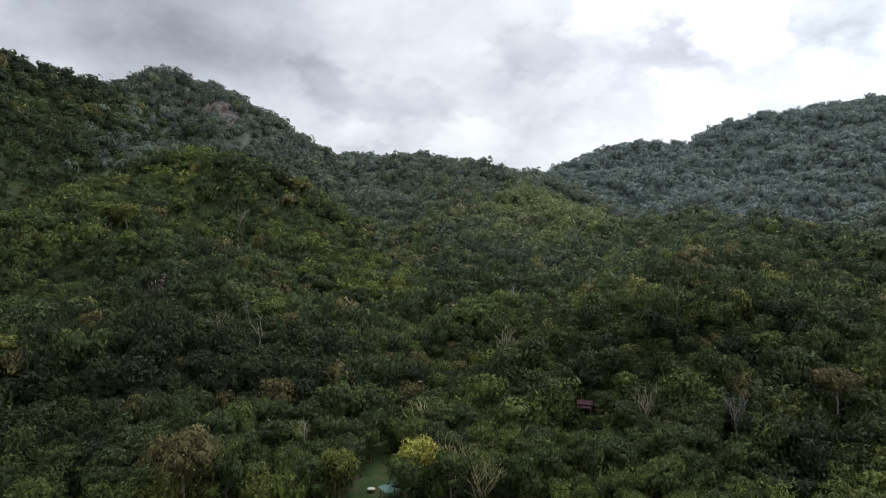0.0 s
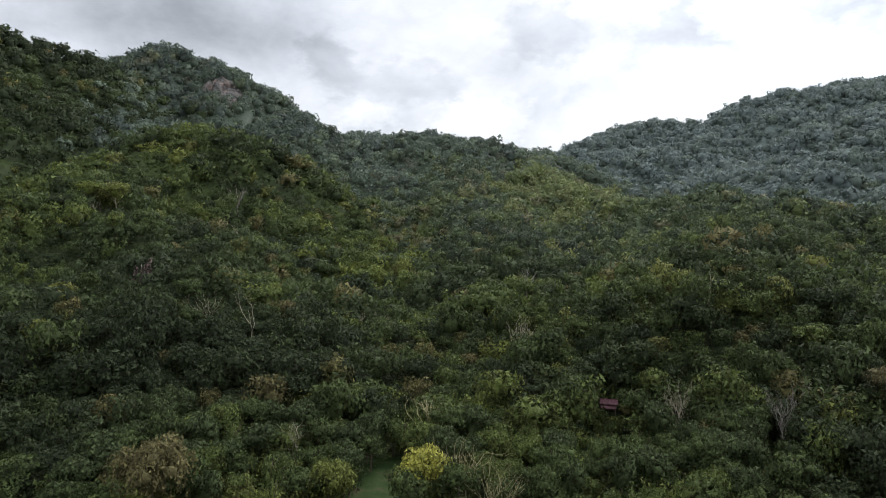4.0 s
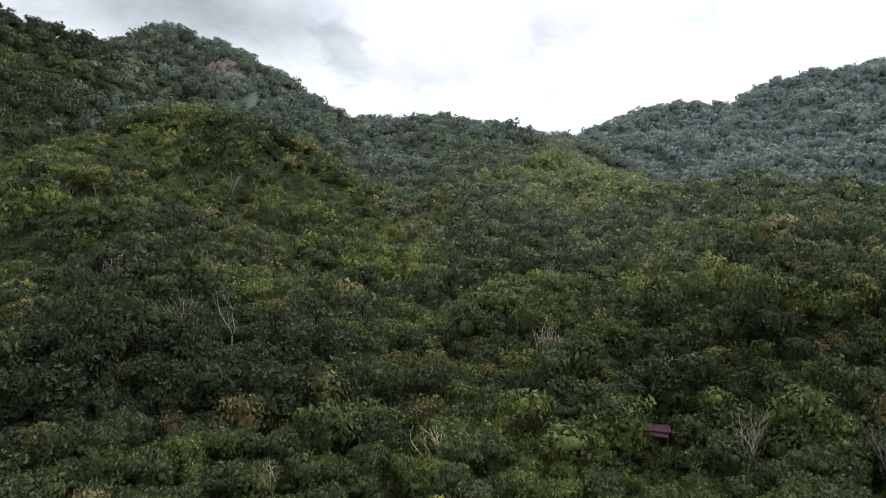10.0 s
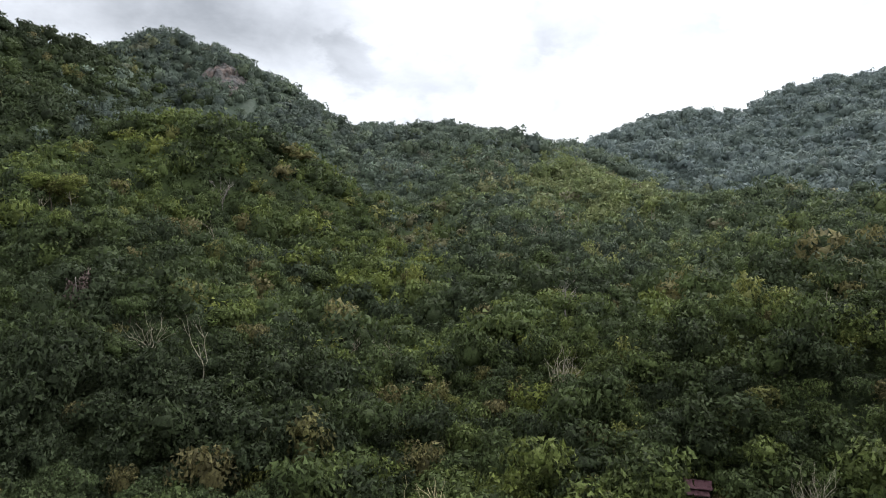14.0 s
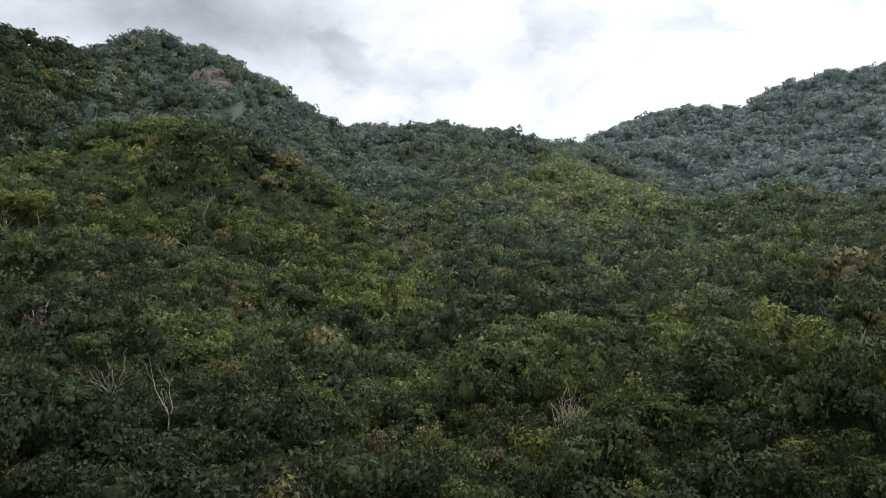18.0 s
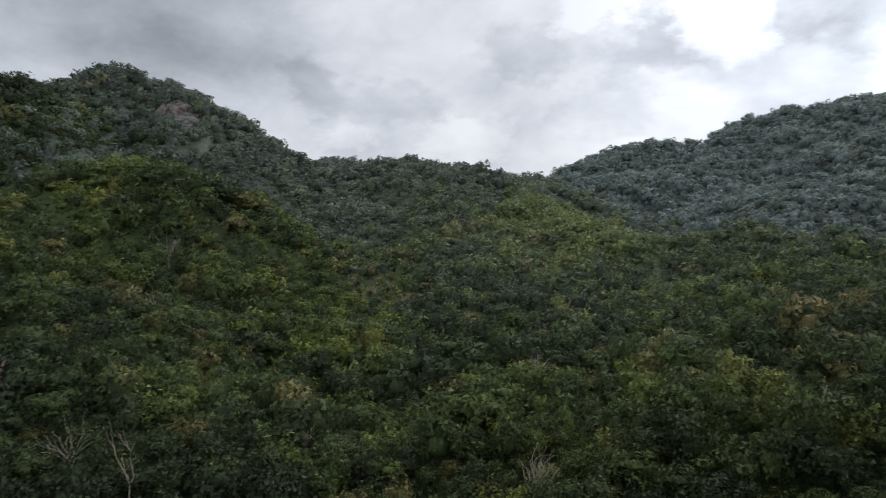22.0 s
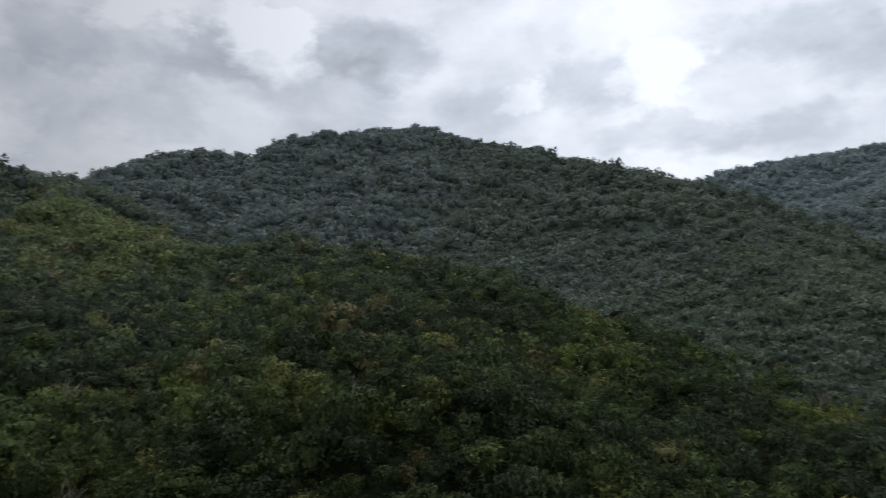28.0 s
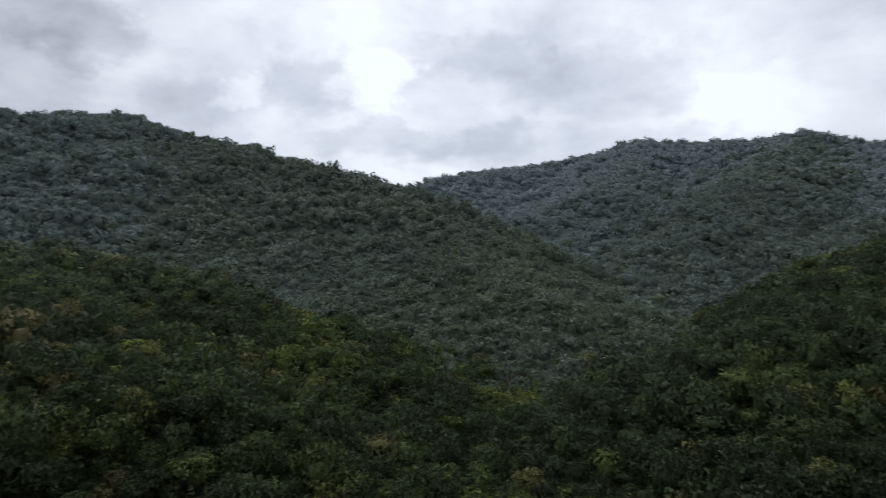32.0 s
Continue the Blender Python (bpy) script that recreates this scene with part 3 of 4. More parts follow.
# the floor close below the flight and off to the sides needs less detail than the floor ahead
rest = near[~single]
ahead = ((rest[:, 1] > 116) & (np.abs(rest[:, 0]) < 0.66 * rest[:, 1] + 25)) | ((rest[:, 0] > 0) & (np.hypot(rest[:, 0], rest[:, 1] - 92) > 155))
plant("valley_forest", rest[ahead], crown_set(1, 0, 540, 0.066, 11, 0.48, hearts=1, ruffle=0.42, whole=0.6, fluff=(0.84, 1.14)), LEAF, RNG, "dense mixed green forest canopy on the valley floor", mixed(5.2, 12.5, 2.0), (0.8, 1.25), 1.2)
below = RNG.uniform(-95, 95, (1500, 2)) + (0, 60)
below = clear(below[(np.hypot(below[:, 0], below[:, 1] - 60) < 92) & (below[:, 1] < 126)])
plant("near_forest", np.concatenate([rest[~ahead], below]), crown_set(6, 0, 130, 0.105, 7, 0.7, hearts=1), LEAF, RNG, "mixed green forest canopy close below", mixed(5.4, 10.5), (0.8, 1.2), 1.4)
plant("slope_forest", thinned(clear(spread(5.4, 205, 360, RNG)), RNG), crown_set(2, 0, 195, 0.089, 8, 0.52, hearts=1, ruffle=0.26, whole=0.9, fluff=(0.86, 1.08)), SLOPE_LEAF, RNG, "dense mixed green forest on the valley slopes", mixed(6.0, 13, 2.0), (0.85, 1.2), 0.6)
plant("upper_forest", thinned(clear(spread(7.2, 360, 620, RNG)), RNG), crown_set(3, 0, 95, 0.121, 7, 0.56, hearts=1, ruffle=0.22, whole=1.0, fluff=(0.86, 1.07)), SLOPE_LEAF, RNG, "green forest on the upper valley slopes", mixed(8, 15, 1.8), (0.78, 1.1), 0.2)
plant("hill_forest", thinned(clear(spread(9.4, 620, 1010, RNG)), RNG), crown_set(4, 0, 92, 0.134, 7, 0.7, HILL_FORMS, 1, 0.12, 1.4, (0.84, 1.07)), HILL_LEAF, RNG, "forest on the mountain ridges, haze tinted into its leaf colour", mixed(10, 18.5, 1.4), (0.70, 1.05), 0.3)
far = spread(12, 1010, 1620, RNG)
far = thinned(far[(far[:, 0] > 450)], RNG)
plant("far_hill_forest", far, crown_set(5, 0, 40, 0.18, 5, 0.8, HILL_FORMS, 1, 0.12, 1.4), HILL_LEAF, RNG, "forest on the farthest hill, pale with haze in its leaf colour", mixed(14, 24), (0.58, 0.84), -0.5)

# shrubs fill the hollow round the hut and the gaps before the bare trees
low = np.random.default_rng(53)
bushes = [low.uniform(-9, 9, (150, 2)) * (1, 0.6) + (41.5, 204), low.uniform(-5, 5, (80, 2)) + (40.4, 193.5)]
for x, y in LONE.values():
    if y < 300:
        bushes.append(low.normal(0, 2.0, (7, 2)) + (x * (1 - 3 / y), y - 3))
plant("shrubs", clear(np.concatenate(bushes), True), crown_set(8, 0, 110, 0.15, 6, 0.7, hearts=1), LEAF, low, "low leafy shrubs between the trees and the hut", mixed(2.0, 4.2), (0.6, 1.0), 0.0)


def undergrowth(name, spots, rng, size, label):
    """Shrubs and creepers between the trees: sprays of leaf low over the ground."""
    n = len(spots)
    p = np.stack([spots[:, 0], spots[:, 1], land(spots[:, 0], spots[:, 1]) + rng.uniform(0.2, 1.6, n)], -1)
    tone, blue = tone_at(spots[:, 0], spots[:, 1], rng)
    t = unit(rng.normal(size=(n, 3)) * (1, 1, 0.35))
    b = unit(np.cross(unit(rng.normal(size=(n, 3)) * 0.5 + (0, -0.4, 1)), t))
    s = size * rng.uniform(0.6, 1.4, (n, 1))
    v = np.stack([p - t * s * 0.6 - b * s * 0.4, p + t * s * 0.6 - b * s * 0.4, p + b * s * 0.7], 1).reshape(-1, 3)
    me = mesh_object(name, v, np.arange(3 * n).reshape(-1, 3), [LEAF], True, np.repeat(tone, 3), None, np.repeat(blue, 3))
    return tagged(new(name, me), label, "undergrowth", kind="stuff")


undergrowth("undergrowth", clear(spread(1.8, 110, 400, RNG), True), RNG, 1.0, "low green shrubs and creepers between the trees")
undergrowth("hill_undergrowth", clear(spread(5.0, 330, 1000, RNG)), RNG, 2.2, "low green shrubs on the mountain slopes")

# ---- trees that stand apart ----
def bark_material(name, low, high):
    m, n, l, b = material(name, 0.85, 0.15)
    r = ramp_node(n, [(0.3, low), (0.7, high)])
    l.new(noise_node(n, l, 3.0, 6), r.inputs[0])
    l.new(r.outputs[0], b.inputs["Base Color"])
    bumped(n, l, b, noise_node(n, l, 9.0, 5), 0.6, 0.05)
    return m


PALE_BARK = bark_material("pale_bark", (0.20, 0.18, 0.13), (0.34, 0.31, 0.23))
YELLOW_BARK = bark_material("yellowish_bark", (0.23, 0.205, 0.11), (0.40, 0.36, 0.20))
GREY_BARK = bark_material("grey_bark", (0.16, 0.14, 0.13), (0.30, 0.265, 0.24))
BROWN_BARK = bark_material("brown_bark", (0.07, 0.055, 0.04), (0.15, 0.12, 0.09))


def part(name, bm, mat, parent, label=""):
    """Links a mesh (or a bmesh) as one part under a thing or a part."""
    if isinstance(bm, bmesh.types.BMesh):
        me = bpy.data.meshes.new(name)
        bm.to_mesh(me)
        bm.free()
        me.materials.append(mat)
    else:
        me = bm
    ob = new(name, me)
    ob.parent = parent
    if label:
        ob["label"] = label
    return ob


def tube(points, radii, sides=6):
    """A tapered limb along points. Returns points and triangles."""
    p = np.asarray(points, float)
    d = unit(np.gradient(p, axis=0))
    side = unit(np.cross(d, (0.31, 0.87, 0.12)))
    other = np.cross(d, side)
    a = np.arange(sides) * 2 * math.pi / sides
    ring = p[:, None] + (np.cos(a)[None, :, None] * side[:, None] + np.sin(a)[None, :, None] * other[:, None]) * np.asarray(radii)[:, None, None]
    v = ring.reshape(-1, 3)
    f = []
    for k in range(len(p) - 1):
        for s in range(sides):
            i, j = k * sides + s, k * sides + (s + 1) % sides
            f += [(i, j, j + sides), (i, j + sides, i + sides)]
    tip = len(p) * sides - sides
    f += [(tip, tip + s, tip + s + 1) for s in range(1, sides - 1)]
    return v, np.array(f)


def joined(pieces):
    vs, fs, n = [], [], 0
    for v, f in pieces:
        vs.append(v)
        fs.append(f + n)
        n += len(v)
    return np.concatenate(vs), np.concatenate(fs)


def wander(rng, start, way, length, steps=5, bend=0.18, lift=0.06):
    p, d, out = np.array(start, float), unit(np.array(way, float)), [np.array(start, float)]
    for _ in range(steps):
        d = unit(d + rng.normal(0, bend, 3) + (0, 0, lift))
        p = p + d * length / steps
        out.append(p)
    return np.array(out)


def limb_tree(rng, start, way, length, radius, depth, twigs, loose=0.75):
    """One limb with its branches, as a joined mesh."""
    line = wander(rng, start, way, length)
    pieces = [tube(line, np.linspace(radius, radius * 0.4, len(line)), 5 if depth else 4)]
    if depth:
        for _ in range(twigs):
            k = rng.integers(1, len(line))
            d = unit(line[k] - line[k - 1]) + loose * unit(rng.normal(size=3)) * (1, 1, 0.7) + (0, 0, 0.15)
            pieces.append(limb_tree(rng, line[k], d, length * rng.uniform(0.4, 0.62), radius * 0.5, depth - 1, twigs, loose))
    return joined(pieces)


def ground_at(x, y):
    return float(land(np.array([x]), np.array([y]))[0])


def bare_tree(x, y, height, seed, bark, label, fork=0.4, limbs=4, spread_out=0.55, stems=1, twigs=3, group="bare trees", radius=None, loose=0.75):
    """A leafless tree: trunk (or several stems) and each main limb a part."""
    rng = np.random.default_rng(seed)
    root = new("bare_tree")
    height = height + 2.8     # they stand clear of the canopy
    root.location = (x, y, ground_at(x, y) - 0.2)
    r = (radius or 0.014 * height + 0.05) * 0.75
    for s in range(stems):
        lean = rng.normal(0, 0.05 if stems == 1 else 0.22, 2)
        base = np.array([*(rng.normal(0, 0.15 * (stems - 1) ** 0.5, 2)), 0])
        line = wander(rng, base, (*lean, 1), height * fork, 5, 0.05, 0.1)
        v, f = tube(line, np.linspace(r * 1.25, r * 0.85, len(line)), 7)
        part("trunk", mesh_object("trunk", v, f, [bark], True), bark, root)
        for k in range(limbs):
            a = 6.28 * (k + rng.uniform(0, 0.6)) / limbs
            way = (math.cos(a) * spread_out, math.sin(a) * spread_out, 1)
            at = line[-1] if k < 2 else line[rng.integers(len(line) // 2, len(line))]
            v, f = limb_tree(rng, at, way, height * (1 - fork) * rng.uniform(0.75, 1.05), r * 0.7, 2, twigs, loose)
            part("limb", mesh_object("limb", v, f, [bark], True), bark, root)
    return tagged(root, label, "tree", group)


def dead_leaf_material():
    m, n, l, b = material("dead_foliage", 0.9, 0.1)
    r = ramp_node(n, [(0.3, (0.055, 0.038, 0.036)), (0.5, (0.105, 0.078, 0.070)), (0.7, (0.16, 0.125, 0.105))])
    l.new(noise_node(n, l, 1.4, 6, rough=0.7), r.inputs[0])
    l.new(r.outputs[0], b.inputs["Base Color"])
    bumped(n, l, b, noise_node(n, l, 3.0, 5), 1.0, 0.4)
    return m


DEAD_LEAF = dead_leaf_material()


def leafy_tree_parts(root, seed, height, wide, clear_trunk, tone, form, bark, level=0, leaves=420, leaf=0.075, masses=8, heart=0.5, mat=None):
    """A tapered trunk, its limbs and a crown of leafy clumps, under root."""
    rng = np.random.default_rng(seed)
    line = wander(rng, (0, 0, -0.3), (*rng.normal(0, 0.04, 2), 1), height * 0.8, 6, 0.04, 0.1)
    r = 0.013 * height + 0.05
    v, f = tube(line, np.linspace(r * 1.3, r * 0.4, len(line)), 7)
    part("trunk", mesh_object("trunk", v, f, [bark], True), bark, root)
    for k in range(3):
        a = 6.28 * k / 3 + rng.uniform(0, 0.8)
        i = rng.integers(len(line) // 2, len(line) - 1)
        v, f = tube(wander(rng, line[i], (math.cos(a), math.sin(a), 0.8), wide * 0.36, 4), np.linspace(r * 0.5, r * 0.2, 5), 5)
        part("limb", mesh_object("limb", v, f, [bark], True), bark, root)
    v, f, normals = crown(rng, level, leaves, form, leaf, masses, heart)
    v = v * (wide, wide, height - clear_trunk) + (line[-1][0] * 0.6, line[-1][1] * 0.6, clear_trunk)
    tones = np.full(len(v), tone)
    part("crown", mesh_object("crown", v, f, [mat or LEAF], True, tones, normals=normals), mat or LEAF, root)
    return root


def lone_tree(x, y, height, wide, clear_trunk, tone, form, seed, label, bark=BROWN_BARK, name="tree", **more):
    root = new(name)
    root.location = (x, y, ground_at(x, y))
    leafy_tree_parts(root, seed, height, wide, clear_trunk, tone, form, bark, **more)
    return tagged(root, label, "tree")


# the valley floor's nearest trees, each a thing of its own
TREE_KINDS = [(0.10, "dome", 11, 8.5, "dark green broadleaf tree with a rounded crown"),
              (0.24, "dome", 10, 8.0, "mid-green broadleaf tree with a rounded crown"),
              (0.36, "dome", 9, 7.0, "fresh green broadleaf tree with a clumped crown"),
              (0.20, "layer", 12, 8.5, "green tree with flat tiers of foliage"),
              (0.40, "layer", 10, 7.5, "light green tree with flat tiers of foliage"),
              (0.50, "plume", 9, 7.0, "yellow-green bamboo clump with arching plumes"),
              (0.32, "plume", 9, 6.5, "green bamboo clump with arching plumes"),
              (0.74, "dome", 9, 7.5, "olive-brown drying tree with a rounded crown"),
              (0.66, "plume", 8, 7.0, "olive bamboo clump with drooping dry plumes"),
              (0.16, "dome", 8, 9.5, "dark green spreading tree draped in creepers")]
models = []
for k, (tone, form, h, w, label) in enumerate(TREE_KINDS):
    root = new("forest_tree" if form != "plume" else "bamboo_clump")
    leafy_tree_parts(root, 100 + k, h, w * 0.92, h * (0.15 if form != "plume" else 0.08), tone, form, BROWN_BARK, 0, 1150, 0.052, 14, 0.48)
    models.append(tagged(root, label, "tree" if form != "plume" else "bamboo", "trees of the valley floor"))
rng = np.random.default_rng(31)
patch, _ = tone_at(NEAR_SPOTS[:, 0], NEAR_SPOTS[:, 1], rng)
used = set()
for (x, y), tone in zip(NEAR_SPOTS, patch):
    k = min(range(len(models)), key=lambda q: abs(TREE_KINDS[q][0] - tone) + rng.uniform(0, 0.16))
    m = pose(x, y, ground_at(x, y), 0, 0, rng.uniform(0, 360))
    size = rng.uniform(0.75, 1.2) * (1 - 0.5 * float(view_cut(x, y)))
    if k in used:
        ob = copy_thing(models[k], m)
    else:
        ob = models[k]
        ob.matrix_basis = m
        used.add(k)
    ob.scale = (size * rng.uniform(0.9, 1.1), size * rng.uniform(0.9, 1.1), size * rng.uniform(0.9, 1.15))
for k, ob in enumerate(models):
    if k not in used:
        ob.matrix_basis = pose(-90 - 6 * k, 150, ground_at(-90 - 6 * k, 150))

bare_tree(*LONE["fork"], 15, 1, PALE_BARK, "tall bare white tree with a forked crown", 0.5, 3, 0.55, 1, 2, radius=0.22)
bare_tree(*LONE["stems"], 9, 2, PALE_BARK, "pale dead tree with several leaning stems", 0.35, 2, 0.35, 4, 2)
bare_tree(*LONE["upright"], 13, 3, PALE_BARK, "tall bare pale tree with thin upright branches", 0.6, 10, 0.4, 1, 4, radius=0.12, loose=0.55)
bare_tree(*LONE["grey"], 12, 4, GREY_BARK, "grey leafless tree with a dense web of twigs", 0.4, 8, 0.3, 1, 4, radius=0.12, loose=0.6)
bare_tree(*LONE["clump"], 10, 5, PALE_BARK, "pale leafless clump of many upright stems", 0.35, 2, 0.25, 6, 2)
bare_tree(*LONE["fan"], 11, 6, YELLOW_BARK, "yellowish bare tree with a fan of branches", 0.4, 5, 0.4, 2, 2)
bare_tree(*LONE["slender"], 9, 7, PALE_BARK, "pale slender tree with forked stems at the lawn", 0.55, 3, 0.4, 3, 2)
bare_tree(*LONE["yellowish"], 9, 8, YELLOW_BARK, "yellow-grey leafless tree beside a yellow tree", 0.3, 5, 0.4, 2, 3)
bare_tree(*LONE["broad"], 9, 9, YELLOW_BARK, "broad pale leafless tree with a fan of branches", 0.25, 5, 0.42, 3, 3, radius=0.12, loose=0.55)
bare_tree(*LONE["slope"], 10, 10, GREY_BARK, "slim pale leafless tree on the middle slope", 0.45, 4, 0.35, 2, 2)
bare_tree(*LONE["upper"], 9, 11, PALE_BARK, "small pale leafless tree on the upper slope", 0.35, 4, 0.5, 2, 2)
bare_tree(*LONE["low"], 9, 12, PALE_BARK, "small pale leafless tree low on the slope", 0.35, 3, 0.35, 3, 2)
bare_tree(*LONE["thin"], 10, 13, PALE_BARK, "thin white trunk with a few short branches", 0.6, 3, 0.3, 1, 1)

lone_tree(*LONE["tall"], 19, 11.5, 9.5, 0.80, "dome", 41, "tall olive-brown tree on a long bare pale trunk", GREY_BARK, leaves=1700, leaf=0.05, masses=16, heart=0.4)
lone_tree(*LONE["olive"], 21, 14, 4, 0.75, "dome", 42, "broad grey-olive tree with a dense rounded crown", level=1, leaves=3400, leaf=0.036, masses=26, heart=0.42)
lone_tree(*LONE["yellow"], 14.5, 10, 2.5, 0.97, "dome", 43, "yellow flowering tree beside the lawn", level=1, leaves=2200, leaf=0.05, masses=20, heart=0.35)
lone_tree(*LONE["lime"], 14.5, 9, 3, 0.60, "dome", 44, "yellow-green flowering tree beside the lawn", level=1, leaves=2000, leaf=0.05, masses=20, heart=0.35)
lone_tree(*LONE["withered"], 15, 9, 0.5, 0.9, "plume", 45, "purplish-brown withered tree with drooping dead leaves", GREY_BARK, mat=DEAD_LEAF, leaves=700, leaf=0.07)
lone_tree(*LONE["umbrella"], 17, 15, 7.5, 0.50, "dome", 46, "tall yellow-green umbrella tree with a pale trunk", PALE_BARK, leaves=900, leaf=0.045, masses=12)
lone_tree(*LONE["umbrella_b"], 16, 14, 7, 0.60, "dome", 47, "tall olive-yellow umbrella tree with a pale trunk", PALE_BARK, leaves=900, leaf=0.045, masses=12)
bare_tree(*LONE["dead"], 13, 88, GREY_BARK, "grey dead tree with a wide tangle of twigs", 0.4, 5, 0.6, 1, 4)

S = "slim pale leafless tree among the green canopy"
for k, (name, h, stems) in enumerate((("flank", 9, 1), ("flank_b", 10, 1), ("ridge", 10, 2), ("back", 9, 2), ("crest", 9, 1), ("gully", 8, 3), ("valley", 13, 2), ("far_side", 12, 2),
                                      ("shoulder", 9, 2), ("spur", 9, 1), ("toe", 9, 1))):
    bare_tree(*LONE[name], h, 60 + k, PALE_BARK if k % 3 else GREY_BARK, S if stems == 1 else "pale leafless tree of several upright stems", 0.5, 3, 0.35, stems, 2)


# ---- lawn, houses, rock face ----
def lawn_material():
    m, n, l, b = material("lawn_grass", 0.9, 0.1)
    r = ramp_node(n, [(0.35, (0.020, 0.038, 0.011)), (0.52, (0.030, 0.050, 0.015)), (0.66, (0.062, 0.052, 0.030))])
    l.new(noise_node(n, l, 0.22, 6), r.inputs[0])
    l.new(scaled(n, l, r.outputs[0], 0.75, 1.25, noise_node(n, l, 6, 4)), b.inputs["Base Color"])
    bumped(n, l, b, noise_node(n, l, 12, 4), 0.6, 0.05)
    return m


def plain(name, colour, rough=0.6, metal=0.0, wear=0.25, scale=2.5):
    m, n, l, b = material(name, rough, 0.3)
    b.inputs["Metallic"].default_value = metal
    r = ramp_node(n, [(0.3, tuple(c * (1 - wear) for c in colour)), (0.7, tuple(c * (1 + wear) for c in colour))])
    l.new(noise_node(n, l, scale, 6), r.inputs[0])
    l.new(r.outputs[0], b.inputs["Base Color"])
    bumped(n, l, b, noise_node(n, l, scale * 6, 4), 0.3, 0.01)
    return m


LAWN = lawn_material()
RED_ROOF = plain("rusty_red_roofing", (0.085, 0.038, 0.044), 0.6)
OLD_WOOD = plain("weathered_wood", (0.16, 0.12, 0.09), 0.85)
PALE_WOOD = plain("sun_bleached_wood", (0.17, 0.135, 0.115), 0.85)
GREEN_ROOF = plain("pale_green_roofing", (0.14, 0.25, 0.20), 0.5, wear=0.12)
SOLAR = plain("dark_panel_glass", (0.012, 0.016, 0.028), 0.15)
ALLOY = plain("aluminium_frame", (0.45, 0.46, 0.47), 0.4, 0.8)
WHITE = plain("white_paint", (0.42, 0.40, 0.37), 0.5, wear=0.1)

# the lawn is a thin turf on the valley floor
u = np.linspace(-1, 1, 23)
LX, LY = np.meshgrid(-13.5 + 9.5 * u, 164 + 24 * u)
LZ = land(LX, LY) + 0.25 * np.clip(4 - 4 * (((LX + 13.5) / 8.5) ** 2 + ((LY - 164) / 22) ** 2), -2, 1)
li = np.arange(23 * 23).reshape(23, 23)
tagged(new("lawn", mesh_object("lawn", np.stack([LX, LY, LZ], -1).reshape(-1, 3), np.stack([li[:-1, :-1], li[:-1, 1:], li[1:, 1:], li[1:, :-1]], -1).reshape(-1, 4), [LAWN], True)),
       "small mown green lawn with worn brown patches", "lawn", kind="structure")


def box(size, at=(0, 0, 0), turn=(0, 0, 0), bevel=0.01):
    bm = bmesh.new()
    bmesh.ops.create_cube(bm, size=1)
    bmesh.ops.scale(bm, vec=size, verts=bm.verts)
    if bevel:
        bmesh.ops.bevel(bm, geom=bm.edges, offset=min(bevel, min(size) * 0.3), segments=1, affect="EDGES")
    bmesh.ops.transform(bm, matrix=pose(*at, *turn), verts=bm.verts)
    return bm


def sheet(width, length, at, turn, ribs=6, thick=0.02, wave=0.02):
    """A corrugated roofing sheet: width along x, length along y, from its own upper edge downwards."""
    bm = bmesh.new()
    rows = []
    for side in (0, 1):
        for end in (0, 1):
            rows.append([bm.verts.new((width * (k / (2 * ribs) - 0.5), -length * end, (wave if k % 2 else -wave) - thick * side)) for k in range(2 * ribs + 1)])
    for k in range(2 * ribs):
        bm.faces.new((rows[0][k], rows[1][k], rows[1][k + 1], rows[0][k + 1]))
        bm.faces.new((rows[2][k], rows[2][k + 1], rows[3][k + 1], rows[3][k]))
        bm.faces.new((rows[1][k], rows[3][k], rows[3][k + 1], rows[1][k + 1]))
        bm.faces.new((rows[0][k], rows[0][k + 1], rows[2][k + 1], rows[2][k]))
    bm.faces.new((rows[0][0], rows[2][0], rows[3][0], rows[1][0]))
    bm.faces.new((rows[0][-1], rows[1][-1], rows[3][-1], rows[2][-1]))
    bmesh.ops.transform(bm, matrix=pose(*at, *turn), verts=bm.verts)
    return bm


